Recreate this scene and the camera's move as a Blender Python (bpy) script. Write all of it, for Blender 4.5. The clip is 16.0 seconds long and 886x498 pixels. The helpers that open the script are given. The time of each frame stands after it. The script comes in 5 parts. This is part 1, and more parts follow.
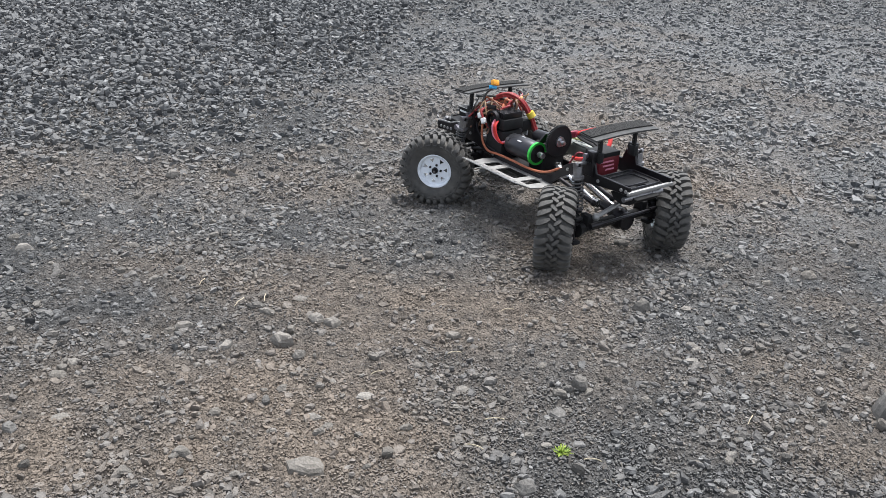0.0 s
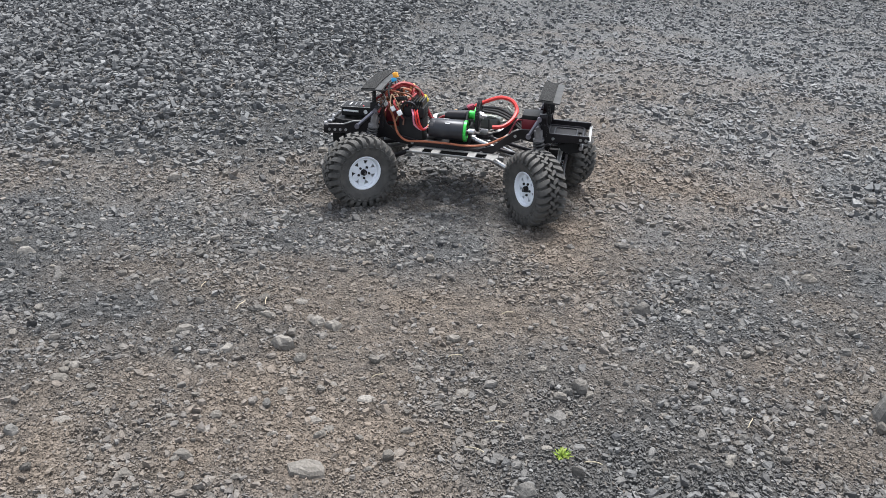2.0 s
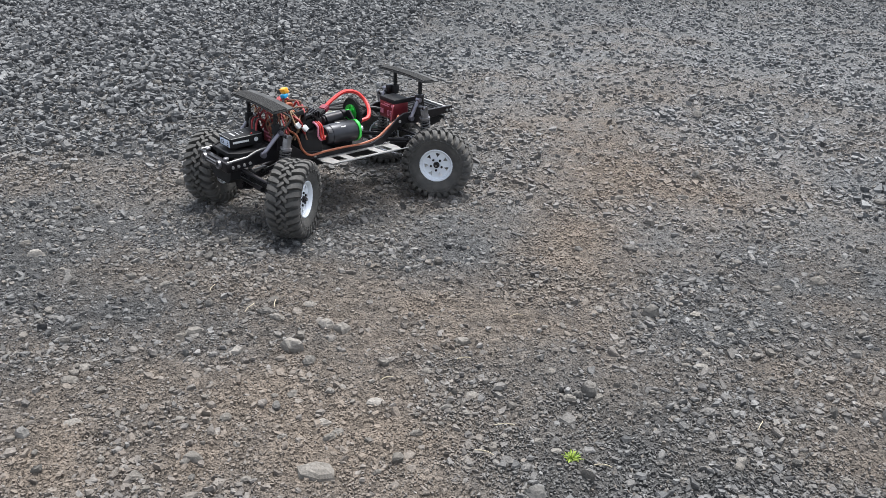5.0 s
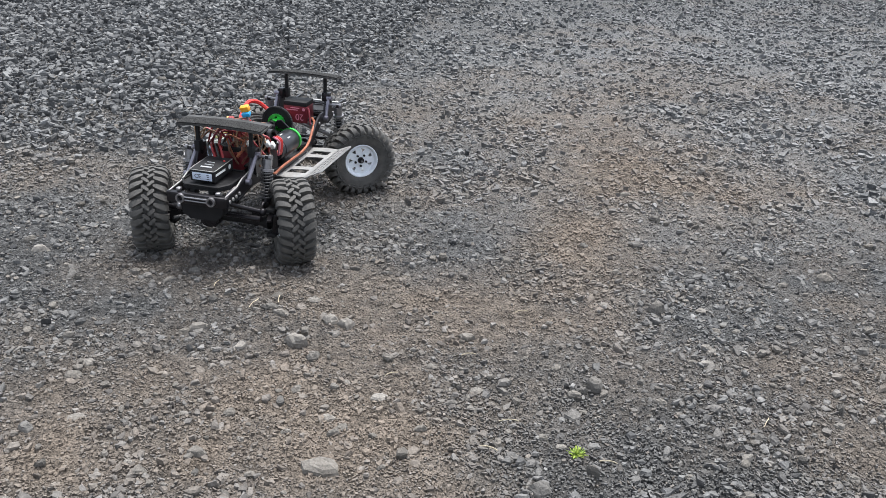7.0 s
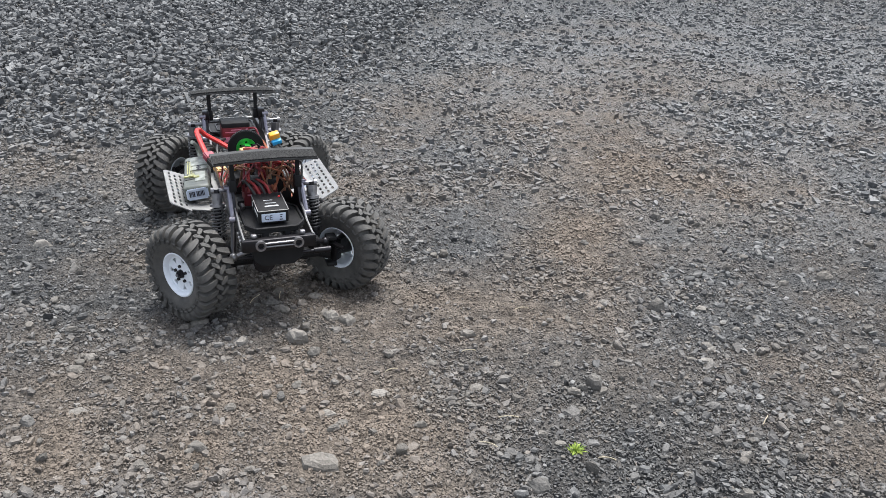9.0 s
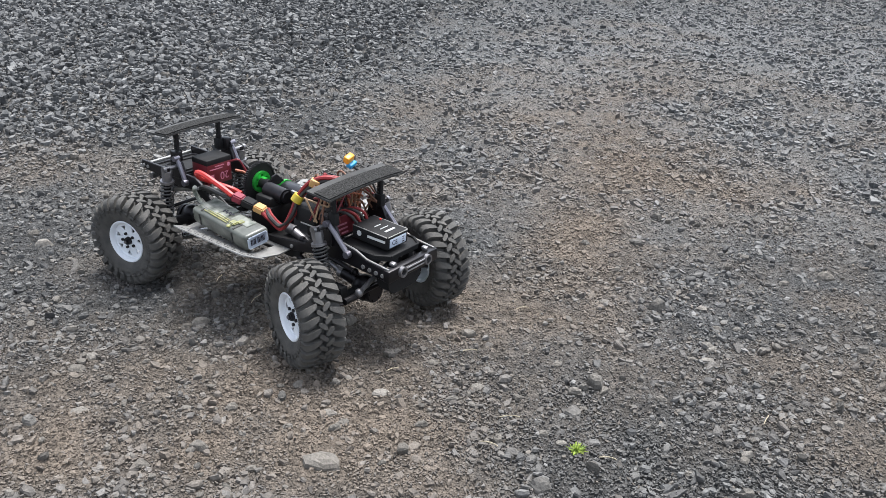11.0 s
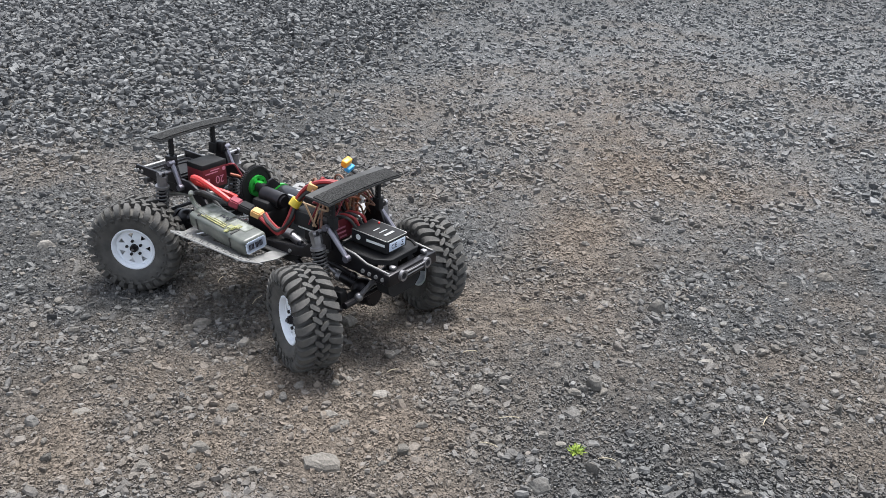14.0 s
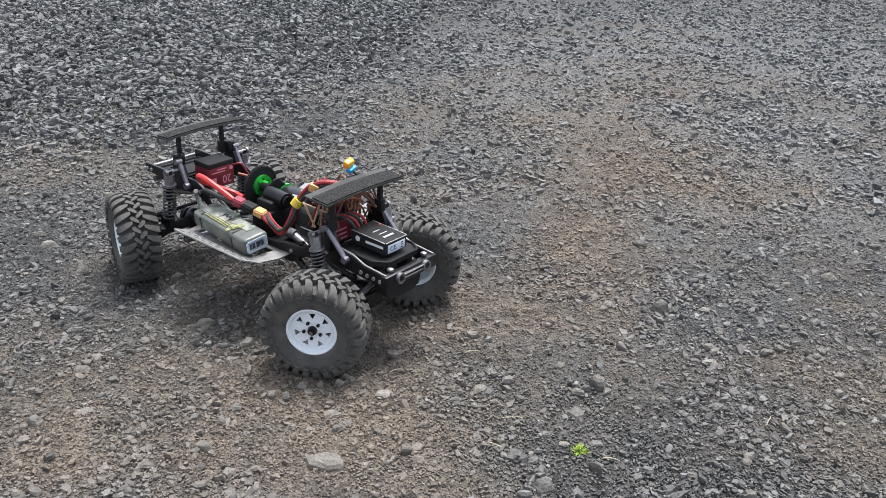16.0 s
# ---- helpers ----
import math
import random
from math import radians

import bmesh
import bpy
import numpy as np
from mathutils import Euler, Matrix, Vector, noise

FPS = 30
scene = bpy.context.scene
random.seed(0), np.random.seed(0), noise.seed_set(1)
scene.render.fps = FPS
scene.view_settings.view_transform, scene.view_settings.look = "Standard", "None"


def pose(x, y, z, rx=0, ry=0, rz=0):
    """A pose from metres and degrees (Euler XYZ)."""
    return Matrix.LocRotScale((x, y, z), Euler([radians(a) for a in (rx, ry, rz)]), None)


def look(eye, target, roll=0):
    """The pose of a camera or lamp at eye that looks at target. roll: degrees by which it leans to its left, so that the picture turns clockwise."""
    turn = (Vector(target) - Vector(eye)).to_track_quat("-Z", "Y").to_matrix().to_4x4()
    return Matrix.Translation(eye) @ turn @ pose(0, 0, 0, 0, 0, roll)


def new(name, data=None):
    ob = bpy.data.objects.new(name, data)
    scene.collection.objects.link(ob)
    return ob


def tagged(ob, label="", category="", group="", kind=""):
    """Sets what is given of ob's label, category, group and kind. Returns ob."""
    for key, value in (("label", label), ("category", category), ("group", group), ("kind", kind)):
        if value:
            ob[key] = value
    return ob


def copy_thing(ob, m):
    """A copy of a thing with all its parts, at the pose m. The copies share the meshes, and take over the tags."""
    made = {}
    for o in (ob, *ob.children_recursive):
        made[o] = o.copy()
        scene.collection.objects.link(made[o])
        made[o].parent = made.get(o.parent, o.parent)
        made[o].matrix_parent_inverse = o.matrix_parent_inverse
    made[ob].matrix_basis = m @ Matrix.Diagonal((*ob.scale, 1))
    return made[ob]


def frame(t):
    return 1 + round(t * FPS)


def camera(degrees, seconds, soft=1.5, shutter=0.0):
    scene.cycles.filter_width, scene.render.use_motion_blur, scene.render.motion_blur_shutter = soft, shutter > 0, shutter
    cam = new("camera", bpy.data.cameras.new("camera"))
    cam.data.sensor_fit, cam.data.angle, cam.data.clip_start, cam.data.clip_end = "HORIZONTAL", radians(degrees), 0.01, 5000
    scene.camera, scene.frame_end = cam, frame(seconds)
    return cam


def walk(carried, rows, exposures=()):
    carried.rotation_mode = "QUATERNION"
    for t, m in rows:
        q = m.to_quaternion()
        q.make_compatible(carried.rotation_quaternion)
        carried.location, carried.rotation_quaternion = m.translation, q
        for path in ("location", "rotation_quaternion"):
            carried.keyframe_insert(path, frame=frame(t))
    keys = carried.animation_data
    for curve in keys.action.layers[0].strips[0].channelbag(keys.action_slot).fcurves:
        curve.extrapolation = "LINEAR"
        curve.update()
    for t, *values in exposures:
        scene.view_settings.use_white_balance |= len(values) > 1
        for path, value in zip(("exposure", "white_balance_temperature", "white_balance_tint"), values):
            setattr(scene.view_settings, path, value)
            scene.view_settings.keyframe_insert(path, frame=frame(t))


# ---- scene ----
# ---- camera ----
cam = camera(54.065, 16.0, soft=0.55)
walk(cam, [
    (0, pose(0, 0, 0.5679, 64.915, -2.533, 1.185)),
    (0.5, pose(-0, 0.001, 0.5677, 64.912, -2.555, 1.219)),
    (1, pose(0.0011, 0.0002, 0.568, 64.997, -2.522, 1.234)),
    (1.5, pose(0.0012, -0.001, 0.5692, 65.049, -2.537, 1.256)),
    (2, pose(0.0005, -0.002, 0.5692, 65.114, -2.534, 1.269)),
    (2.5, pose(0.001, -0.0009, 0.57, 65.193, -2.527, 1.301)),
    (3, pose(0.0008, -0.0014, 0.5706, 65.213, -2.471, 1.343)),
    (3.5, pose(0, -0.0019, 0.5708, 65.235, -2.398, 1.381)),
    (4, pose(-0.0012, -0.0027, 0.5714, 65.258, -2.375, 1.436)),
    (6.5, pose(-0.0032, -0.0008, 0.5655, 65.163, -2.19, 1.844)),
    (7, pose(-0.003, -0.0005, 0.5646, 65.143, -2.27, 1.904)),
    (7.5, pose(-0.0022, -0.0019, 0.5663, 65.063, -2.286, 1.983)),
    (8, pose(-0.0022, -0.0025, 0.5679, 64.985, -2.331, 2.019)),
    (8.5, pose(-0.0028, -0.0033, 0.5672, 64.939, -2.36, 2.042)),
    (9, pose(-0.0017, -0.0028, 0.5661, 64.894, -2.417, 2.101)),
    (11.5, pose(-0.0021, -0.0042, 0.567, 64.879, -2.451, 2.176)),
    (12, pose(-0.0018, -0.0044, 0.568, 64.843, -2.464, 2.159)),
    (12.5, pose(-0.0025, -0.0058, 0.5677, 64.898, -2.496, 2.202)),
    (13, pose(-0.0032, -0.0075, 0.5696, 64.894, -2.582, 2.25)),
    (13.5, pose(-0.001, -0.0073, 0.5721, 64.856, -2.508, 2.228)),
    (14, pose(-0.0006, -0.0069, 0.5711, 64.841, -2.425, 2.269)),
    (14.5, pose(-0.001, -0.0058, 0.5692, 64.824, -2.382, 2.29)),
    (15, pose(-0.0006, -0.0065, 0.5681, 64.907, -2.385, 2.314)),
    (15.5, pose(-0.001, -0.0062, 0.5684, 64.937, -2.424, 2.329)),
    (16, pose(-0.0013, -0.0075, 0.5693, 64.931, -2.35, 2.41)),
], exposures=[(0, 1.2, 6170, 9), (16, 1.2, 6170, 9)])

# ---- light: open shade under a bright hazy sky ----
world = bpy.data.worlds.new("sky")
scene.world = world
world.use_nodes = True
wn = world.node_tree
sky = wn.nodes.new("ShaderNodeTexSky")
sky.sky_type = "NISHITA"
sky.sun_disc = False
sky.sun_elevation = radians(72)
sky.sun_rotation = radians(21)
sky.air_density, sky.dust_density, sky.ozone_density = 1.0, 3.0, 1.0
wn.nodes["Background"].inputs["Strength"].default_value = 0.133
veil = wn.nodes.new("ShaderNodeHueSaturation")  # thin cloud: a paler sky
veil.inputs["Saturation"].default_value = 0.4
wn.links.new(sky.outputs["Color"], veil.inputs["Color"])
wn.links.new(veil.outputs["Color"], wn.nodes["Background"].inputs["Color"])
sun_data = bpy.data.lights.new("sun", "SUN")
sun_data.energy, sun_data.angle, sun_data.color = 2.15, radians(24), (1.0, 0.965, 0.92)
sun = new("sun", sun_data)
sun.matrix_world = look((0.2, 0.52, 1.7), (0, 0, 0))


# ---- materials ----
def mat(name, base, rough=0.6, metal=0.0, base2=None, scale=60.0, bump=0.0, bump_scale=300.0, dust=None, dust_amount=0.0,
        coat=0.0, detail=6.0, rand=0.0, spec=0.5):
    """A principled material: two-tone noise, fine relief and a layer of dust with its own noise."""
    m = bpy.data.materials.new(name)
    m.use_nodes = True
    n, l = m.node_tree.nodes, m.node_tree.links
    b = n["Principled BSDF"]
    b.inputs["Roughness"].default_value, b.inputs["Metallic"].default_value = rough, metal
    b.inputs["Coat Weight"].default_value = coat
    b.inputs["Specular IOR Level"].default_value = spec
    b.inputs["Base Color"].default_value = (*base, 1)
    co = n.new("ShaderNodeTexCoord").outputs["Object"]
    socket = None
    if base2:
        t = n.new("ShaderNodeTexNoise")
        t.inputs["Scale"].default_value, t.inputs["Detail"].default_value = scale, detail
        l.new(co, t.inputs["Vector"])
        r = n.new("ShaderNodeValToRGB")
        r.color_ramp.elements[0].position, r.color_ramp.elements[1].position = 0.35, 0.68
        r.color_ramp.elements[0].color, r.color_ramp.elements[1].color = (*base, 1), (*base2, 1)
        l.new(t.outputs["Fac"], r.inputs["Fac"])
        socket = r.outputs["Color"]
    if dust:
        t = n.new("ShaderNodeTexNoise")
        t.inputs["Scale"].default_value, t.inputs["Detail"].default_value = scale * 0.6 + 11, 8
        l.new(co, t.inputs["Vector"])
        k = n.new("ShaderNodeMapRange")
        k.inputs["From Min"].default_value, k.inputs["From Max"].default_value = 0.36, 0.7
        k.inputs["To Min"].default_value, k.inputs["To Max"].default_value = dust_amount * 0.35, dust_amount
        l.new(t.outputs["Fac"], k.inputs["Value"])
        x = n.new("ShaderNodeMix")
        x.data_type = "RGBA"
        x.inputs["A"].default_value, x.inputs["B"].default_value = (*base, 1), (*dust, 1)
        if socket:
            l.new(socket, x.inputs["A"])
        l.new(k.outputs["Result"], x.inputs["Factor"])
        socket = x.outputs["Result"]
        q = n.new("ShaderNodeMapRange")
        q.inputs["To Min"].default_value, q.inputs["To Max"].default_value = rough, 0.9
        l.new(k.outputs["Result"], q.inputs["Value"])
        l.new(q.outputs["Result"], b.inputs["Roughness"])
    if rand:
        o = n.new("ShaderNodeObjectInfo")
        h = n.new("ShaderNodeHueSaturation")
        k = n.new("ShaderNodeMapRange")
        k.inputs["To Min"].default_value, k.inputs["To Max"].default_value = 1 - rand, 1 + rand
        l.new(o.outputs["Random"], k.inputs["Value"])
        l.new(k.outputs["Result"], h.inputs["Value"])
        if socket:
            l.new(socket, h.inputs["Color"])
        else:
            h.inputs["Color"].default_value = (*base, 1)
        socket = h.outputs["Color"]
    if socket:
        l.new(socket, b.inputs["Base Color"])
    if bump:
        t = n.new("ShaderNodeTexNoise")
        t.inputs["Scale"].default_value, t.inputs["Detail"].default_value = bump_scale, 6
        l.new(co, t.inputs["Vector"])
        u = n.new("ShaderNodeBump")
        u.inputs["Strength"].default_value, u.inputs["Distance"].default_value = bump, 0.002
        l.new(t.outputs["Fac"], u.inputs["Height"])
        l.new(u.outputs["Normal"], b.inputs["Normal"])
    return m


DUST = (0.2, 0.18, 0.155)
M_rubber = mat("tyre_rubber", (0.035, 0.035, 0.034), 0.75, base2=(0.065, 0.063, 0.059), scale=90, dust=DUST, dust_amount=0.33, bump=0.35, bump_scale=700)
M_rim = mat("white_rim_paint", (0.84, 0.87, 0.91), 0.38, base2=(0.8, 0.83, 0.87), scale=40, dust=(0.5, 0.47, 0.43), dust_amount=0.06, bump=0.05)
M_black = mat("black_plastic", (0.012, 0.012, 0.013), 0.58, base2=(0.017, 0.017, 0.018), scale=50, dust=DUST, dust_amount=0.035, bump=0.08, bump_scale=900, spec=0.16)
M_black2 = mat("black_anodised", (0.014, 0.013, 0.015), 0.33, 0.6, base2=(0.022, 0.02, 0.024), scale=80, dust=DUST, dust_amount=0.045)
M_grey = mat("gunmetal", (0.23, 0.225, 0.23), 0.33, 0.75, base2=(0.31, 0.3, 0.31), scale=120, dust=DUST, dust_amount=0.12)
M_purple = mat("tinted_gunmetal", (0.27, 0.26, 0.295), 0.36, 0.8, base2=(0.21, 0.2, 0.235), scale=90, dust=DUST, dust_amount=0.1)
M_alu = mat("worn_aluminium", (0.36, 0.357, 0.35), 0.45, 0.6, base2=(0.28, 0.277, 0.27), scale=70, dust=(0.33, 0.3, 0.26), dust_amount=0.25, bump=0.08, bump_scale=500)
M_steel = mat("bright_steel", (0.6, 0.6, 0.62), 0.28, 0.95, base2=(0.45, 0.45, 0.46), scale=150)
M_coil = mat("black_coil_steel", (0.05, 0.05, 0.053), 0.38, 0.3, base2=(0.09, 0.088, 0.09), scale=120, dust=DUST, dust_amount=0.2)
M_zip = mat("yellow_nylon_band", (0.72, 0.55, 0.05), 0.45, base2=(0.6, 0.45, 0.05), scale=80)
M_spring = mat("dark_spring_steel", (0.05, 0.05, 0.055), 0.4, 0.7, dust=DUST, dust_amount=0.15)
M_green = mat("green_anodised", (0.05, 0.5, 0.06), 0.3, 0.55, base2=(0.08, 0.62, 0.1), scale=90)
M_servo = mat("dark_red_case", (0.16, 0.012, 0.022), 0.3, 0.3, base2=(0.2, 0.02, 0.03), scale=60, dust=DUST, dust_amount=0.08)
M_red = mat("red_silicone_wire", (0.3, 0.016, 0.019), 0.5, base2=(0.22, 0.012, 0.014), scale=120, dust=DUST, dust_amount=0.08)
M_brightred = mat("bright_red_wire", (0.62, 0.035, 0.03), 0.45, base2=(0.52, 0.028, 0.024), scale=120)
M_orange = mat("orange_brown_wire", (0.38, 0.11, 0.045), 0.55, base2=(0.31, 0.085, 0.035), scale=120, dust=DUST, dust_amount=0.12)
M_brown = mat("brown_wire", (0.13, 0.06, 0.035), 0.55, base2=(0.19, 0.09, 0.05), scale=100)
M_tan = mat("tan_wire", (0.36, 0.24, 0.14), 0.55, base2=(0.3, 0.19, 0.11), scale=100)
M_wire = mat("black_wire", (0.012, 0.012, 0.012), 0.5, base2=(0.02, 0.02, 0.02), scale=90, dust=DUST, dust_amount=0.1)
M_white = mat("white_plastic", (0.72, 0.72, 0.7), 0.5, base2=(0.65, 0.65, 0.63), scale=60)
M_label = mat("pale_blue_label", (0.6, 0.66, 0.76), 0.45, base2=(0.56, 0.62, 0.72), scale=60)
M_ink = mat("label_ink", (0.02, 0.02, 0.035), 0.6)
M_pink = mat("servo_print", (0.62, 0.22, 0.3), 0.5)
M_lightink = mat("pale_print", (0.5, 0.5, 0.5), 0.5)
M_batt = mat("battery_wrap", (0.05, 0.057, 0.048), 0.35, base2=(0.13, 0.14, 0.118), scale=38, dust=DUST, dust_amount=0.14, coat=0.2, bump=0.5, bump_scale=70, detail=9.0)
M_battpale = mat("battery_foil", (0.34, 0.35, 0.31), 0.3, base2=(0.11, 0.125, 0.1), scale=95, dust=DUST, dust_amount=0.12, bump=0.6, bump_scale=90)
M_yellow = mat("yellow_wrap", (0.42, 0.4, 0.12), 0.5, base2=(0.2, 0.22, 0.13), scale=160, bump=0.3, dust=DUST, dust_amount=0.2)
M_conn = mat("tan_connector", (0.62, 0.36, 0.12), 0.45, base2=(0.55, 0.3, 0.1), scale=80, dust=DUST, dust_amount=0.1)
M_maroon = mat("maroon_connector", (0.2, 0.02, 0.04), 0.5, base2=(0.26, 0.03, 0.05), scale=80)
M_amber = mat("orange_plastic", (0.9, 0.33, 0.02), 0.35, base2=(0.85, 0.4, 0.03), scale=80)
M_blue = mat("blue_plastic", (0.03, 0.32, 0.62), 0.4, base2=(0.04, 0.38, 0.68), scale=80)
M_velcro = mat("hook_tape_fuzz", (0.006, 0.006, 0.006), 0.9, base2=(0.05, 0.049, 0.048), scale=480, dust=(0.2, 0.19, 0.17), dust_amount=0.06, bump=0.9, bump_scale=620, spec=0.12)
M_can = mat("dark_motor_can", (0.025, 0.026, 0.032), 0.34, 0.5, base2=(0.035, 0.036, 0.042), scale=60, dust=DUST, dust_amount=0.05)
M_bare = mat("bare_grey_plate", (0.03, 0.03, 0.03), 0.55, base2=(0.06, 0.059, 0.058), scale=60, dust=(0.24, 0.225, 0.2), dust_amount=0.12, bump=0.06, spec=0.2)
M_silver = mat("silver_can", (0.5, 0.5, 0.5), 0.25, 0.9, base2=(0.42, 0.42, 0.42), scale=60)


# ---- helpers for meshes ----
def smooth_noise(x, y, cell, seed):
    """Value noise on a plane, 0 to 1, for arrays of coordinates."""
    table = np.random.RandomState(seed).rand(256, 256)
    u, v = x / cell, y / cell
    i, j = np.floor(u).astype(int), np.floor(v).astype(int)
    fu, fv = u - i, v - j
    fu, fv = fu * fu * (3 - 2 * fu), fv * fv * (3 - 2 * fv)
    a, b = table[i % 256, j % 256], table[(i + 1) % 256, j % 256]
    c, d = table[i % 256, (j + 1) % 256], table[(i + 1) % 256, (j + 1) % 256]
    return (a * (1 - fu) + b * fu) * (1 - fv) + (c * (1 - fu) + d * fu) * fv


def blob(x, y, cx, cy, rx, ry):
    return np.exp(-(((x - cx) / rx) ** 2 + ((y - cy) / ry) ** 2))


def earth(x, y):
    """How much bare brown earth shows (1) instead of loose grey chips (0)."""
    e = (0.95 * blob(x, y, -0.36, 0.80, 0.28, 0.16) + 0.85 * blob(x, y, 0.0, 0.99, 0.16, 0.12) + 0.5 * blob(x, y, -0.2, 1.08, 0.2, 0.1)
         + 0.7 * blob(x, y, -0.62, 1.47, 0.35, 0.12) + 0.4 * blob(x, y, 0.05, 2.1, 0.34, 0.3) + 0.5 * blob(x, y, 0.36, 1.75, 0.2, 0.35) + 0.5 * blob(x, y, 0.42, 0.74, 0.16, 0.08) + 0.4 * blob(x, y, 0.66, 0.9, 0.14, 0.1) + 0.35 * blob(x, y, 0.5, 2.5, 0.35, 0.5)
         + 0.55 * blob(x, y, 0.52, 1.55, 0.2, 0.12) + 0.5 * blob(x, y, -0.05, 0.72, 0.12, 0.1) + 0.65 * blob(x, y, 0.38, 0.9, 0.13, 0.07) + 0.6 * blob(x, y, -0.3, 0.66, 0.22, 0.07) + 0.5 * blob(x, y, 0.62, 1.08, 0.12, 0.06)
         + 0.3 * blob(x, y, 1.0, 2.1, 0.4, 0.25) + 0.75 * blob(x, y, 0.22, 1.25, 0.12, 0.28)
         + 0.35 * blob(x, y, 0.0, 1.5, 0.5, 0.25))
    e = e + 0.55 * (smooth_noise(x, y, 0.16, 3) - 0.5) + 0.4 * (smooth_noise(x, y, 0.05, 4) - 0.5)
    wave = 0.42 * (smooth_noise(x, y, 0.25, 15) - 0.5) + 0.3 * (smooth_noise(x, y, 0.08, 16) - 0.5)
    edge = 1.76 + 0.3 * np.exp((x + 0.62) / 0.28) + wave
    heap = 1 / (1 + np.exp(np.clip(-(y - edge) / 0.16, -60, 60)))
    return np.clip(e * (1 - 0.9 * heap), 0, 1), heap


def dusty(x, y):
    """Where pale grey dust lies between the chips."""
    d = (blob(x, y, 1.0, 2.6, 1.0, 0.8) + 0.7 * blob(x, y, 0.2, 2.2, 0.5, 0.5) + 0.8 * blob(x, y, 0.5, 1.55, 0.4, 0.35) + 0.5 * blob(x, y, 0.9, 3.8, 1.6, 0.9)
         + 0.35 * blob(x, y, -0.5, 1.45, 0.5, 0.2) + 0.4 * (smooth_noise(x, y, 0.2, 13) - 0.5) + 0.3 * (smooth_noise(x, y, 0.06, 14) - 0.5))
    return np.clip(d * (1 - earth(x, y)[1]), 0, 1)


def height(x, y):
    near = np.exp(-((x / 3.0) ** 2 + ((y - 1.6) / 3.0) ** 2))
    e, heap = earth(x, y)
    h = (smooth_noise(x, y, 0.22, 5) - 0.5) * 0.008 + (smooth_noise(x, y, 0.06, 6) - 0.5) * 0.006 + (smooth_noise(x, y, 0.024, 7) - 0.5) * 0.006
    clod = np.maximum(smooth_noise(x + 0.3 * y, y, 0.013, 8), smooth_noise(x, y - 0.2 * x, 0.016, 9)) - 0.65
    return (h + clod * 0.0055 * (0.55 + 0.45 * e)) * near + 0.012 * heap


def stone_mix(nodes, links, kind, stops=None):
    """Slate colours by island: blue-grey, mid grey, brownish and a few pale chips."""
    g = nodes.new("ShaderNodeNewGeometry") if kind == "island" else nodes.new("ShaderNodeObjectInfo")
    r = nodes.new("ShaderNodeValToRGB")
    ramp = r.color_ramp
    stops = stops or ((0.0, (0.06, 0.06, 0.061)), (0.25, (0.095, 0.094, 0.093)), (0.55, (0.132, 0.128, 0.122)), (0.85, (0.17, 0.163, 0.151)), (0.97, (0.21, 0.2, 0.186)), (1.0, (0.27, 0.262, 0.25)))
    ramp.elements[0].color = (*stops[0][1], 1)
    ramp.elements[1].position, ramp.elements[1].color = 1.0, (*stops[-1][1], 1)
    for p, c in stops[1:-1]:
        ramp.elements.new(p).color = (*c, 1)
    out = g.outputs["Random Per Island" if kind == "island" else "Random"]
    links.new(out, r.inputs["Fac"])
    return r.outputs["Color"], out


BROWN, PALE, GREY = (0.183, 0.15, 0.12), (0.192, 0.191, 0.187), (0.108, 0.106, 0.103)


def local_earth(n, l):
    """The colour of the dust that lies at a place: brown on bare earth, pale or dark grey elsewhere."""
    def attribute(name):
        a = n.new("ShaderNodeAttribute")
        a.attribute_name = name
        return a.outputs["Fac"]

    def blend(fac, p, q):
        x = n.new("ShaderNodeMix")
        x.data_type = "RGBA"
        l.new(fac, x.inputs["Factor"])
        for socket, c in (("A", p), ("B", q)):
            if isinstance(c, tuple):
                x.inputs[socket].default_value = (*c, 1)
            else:
                l.new(c, x.inputs[socket])
        return x.outputs["Result"]

    return blend(attribute("earth"), blend(attribute("dust"), GREY, PALE), BROWN)


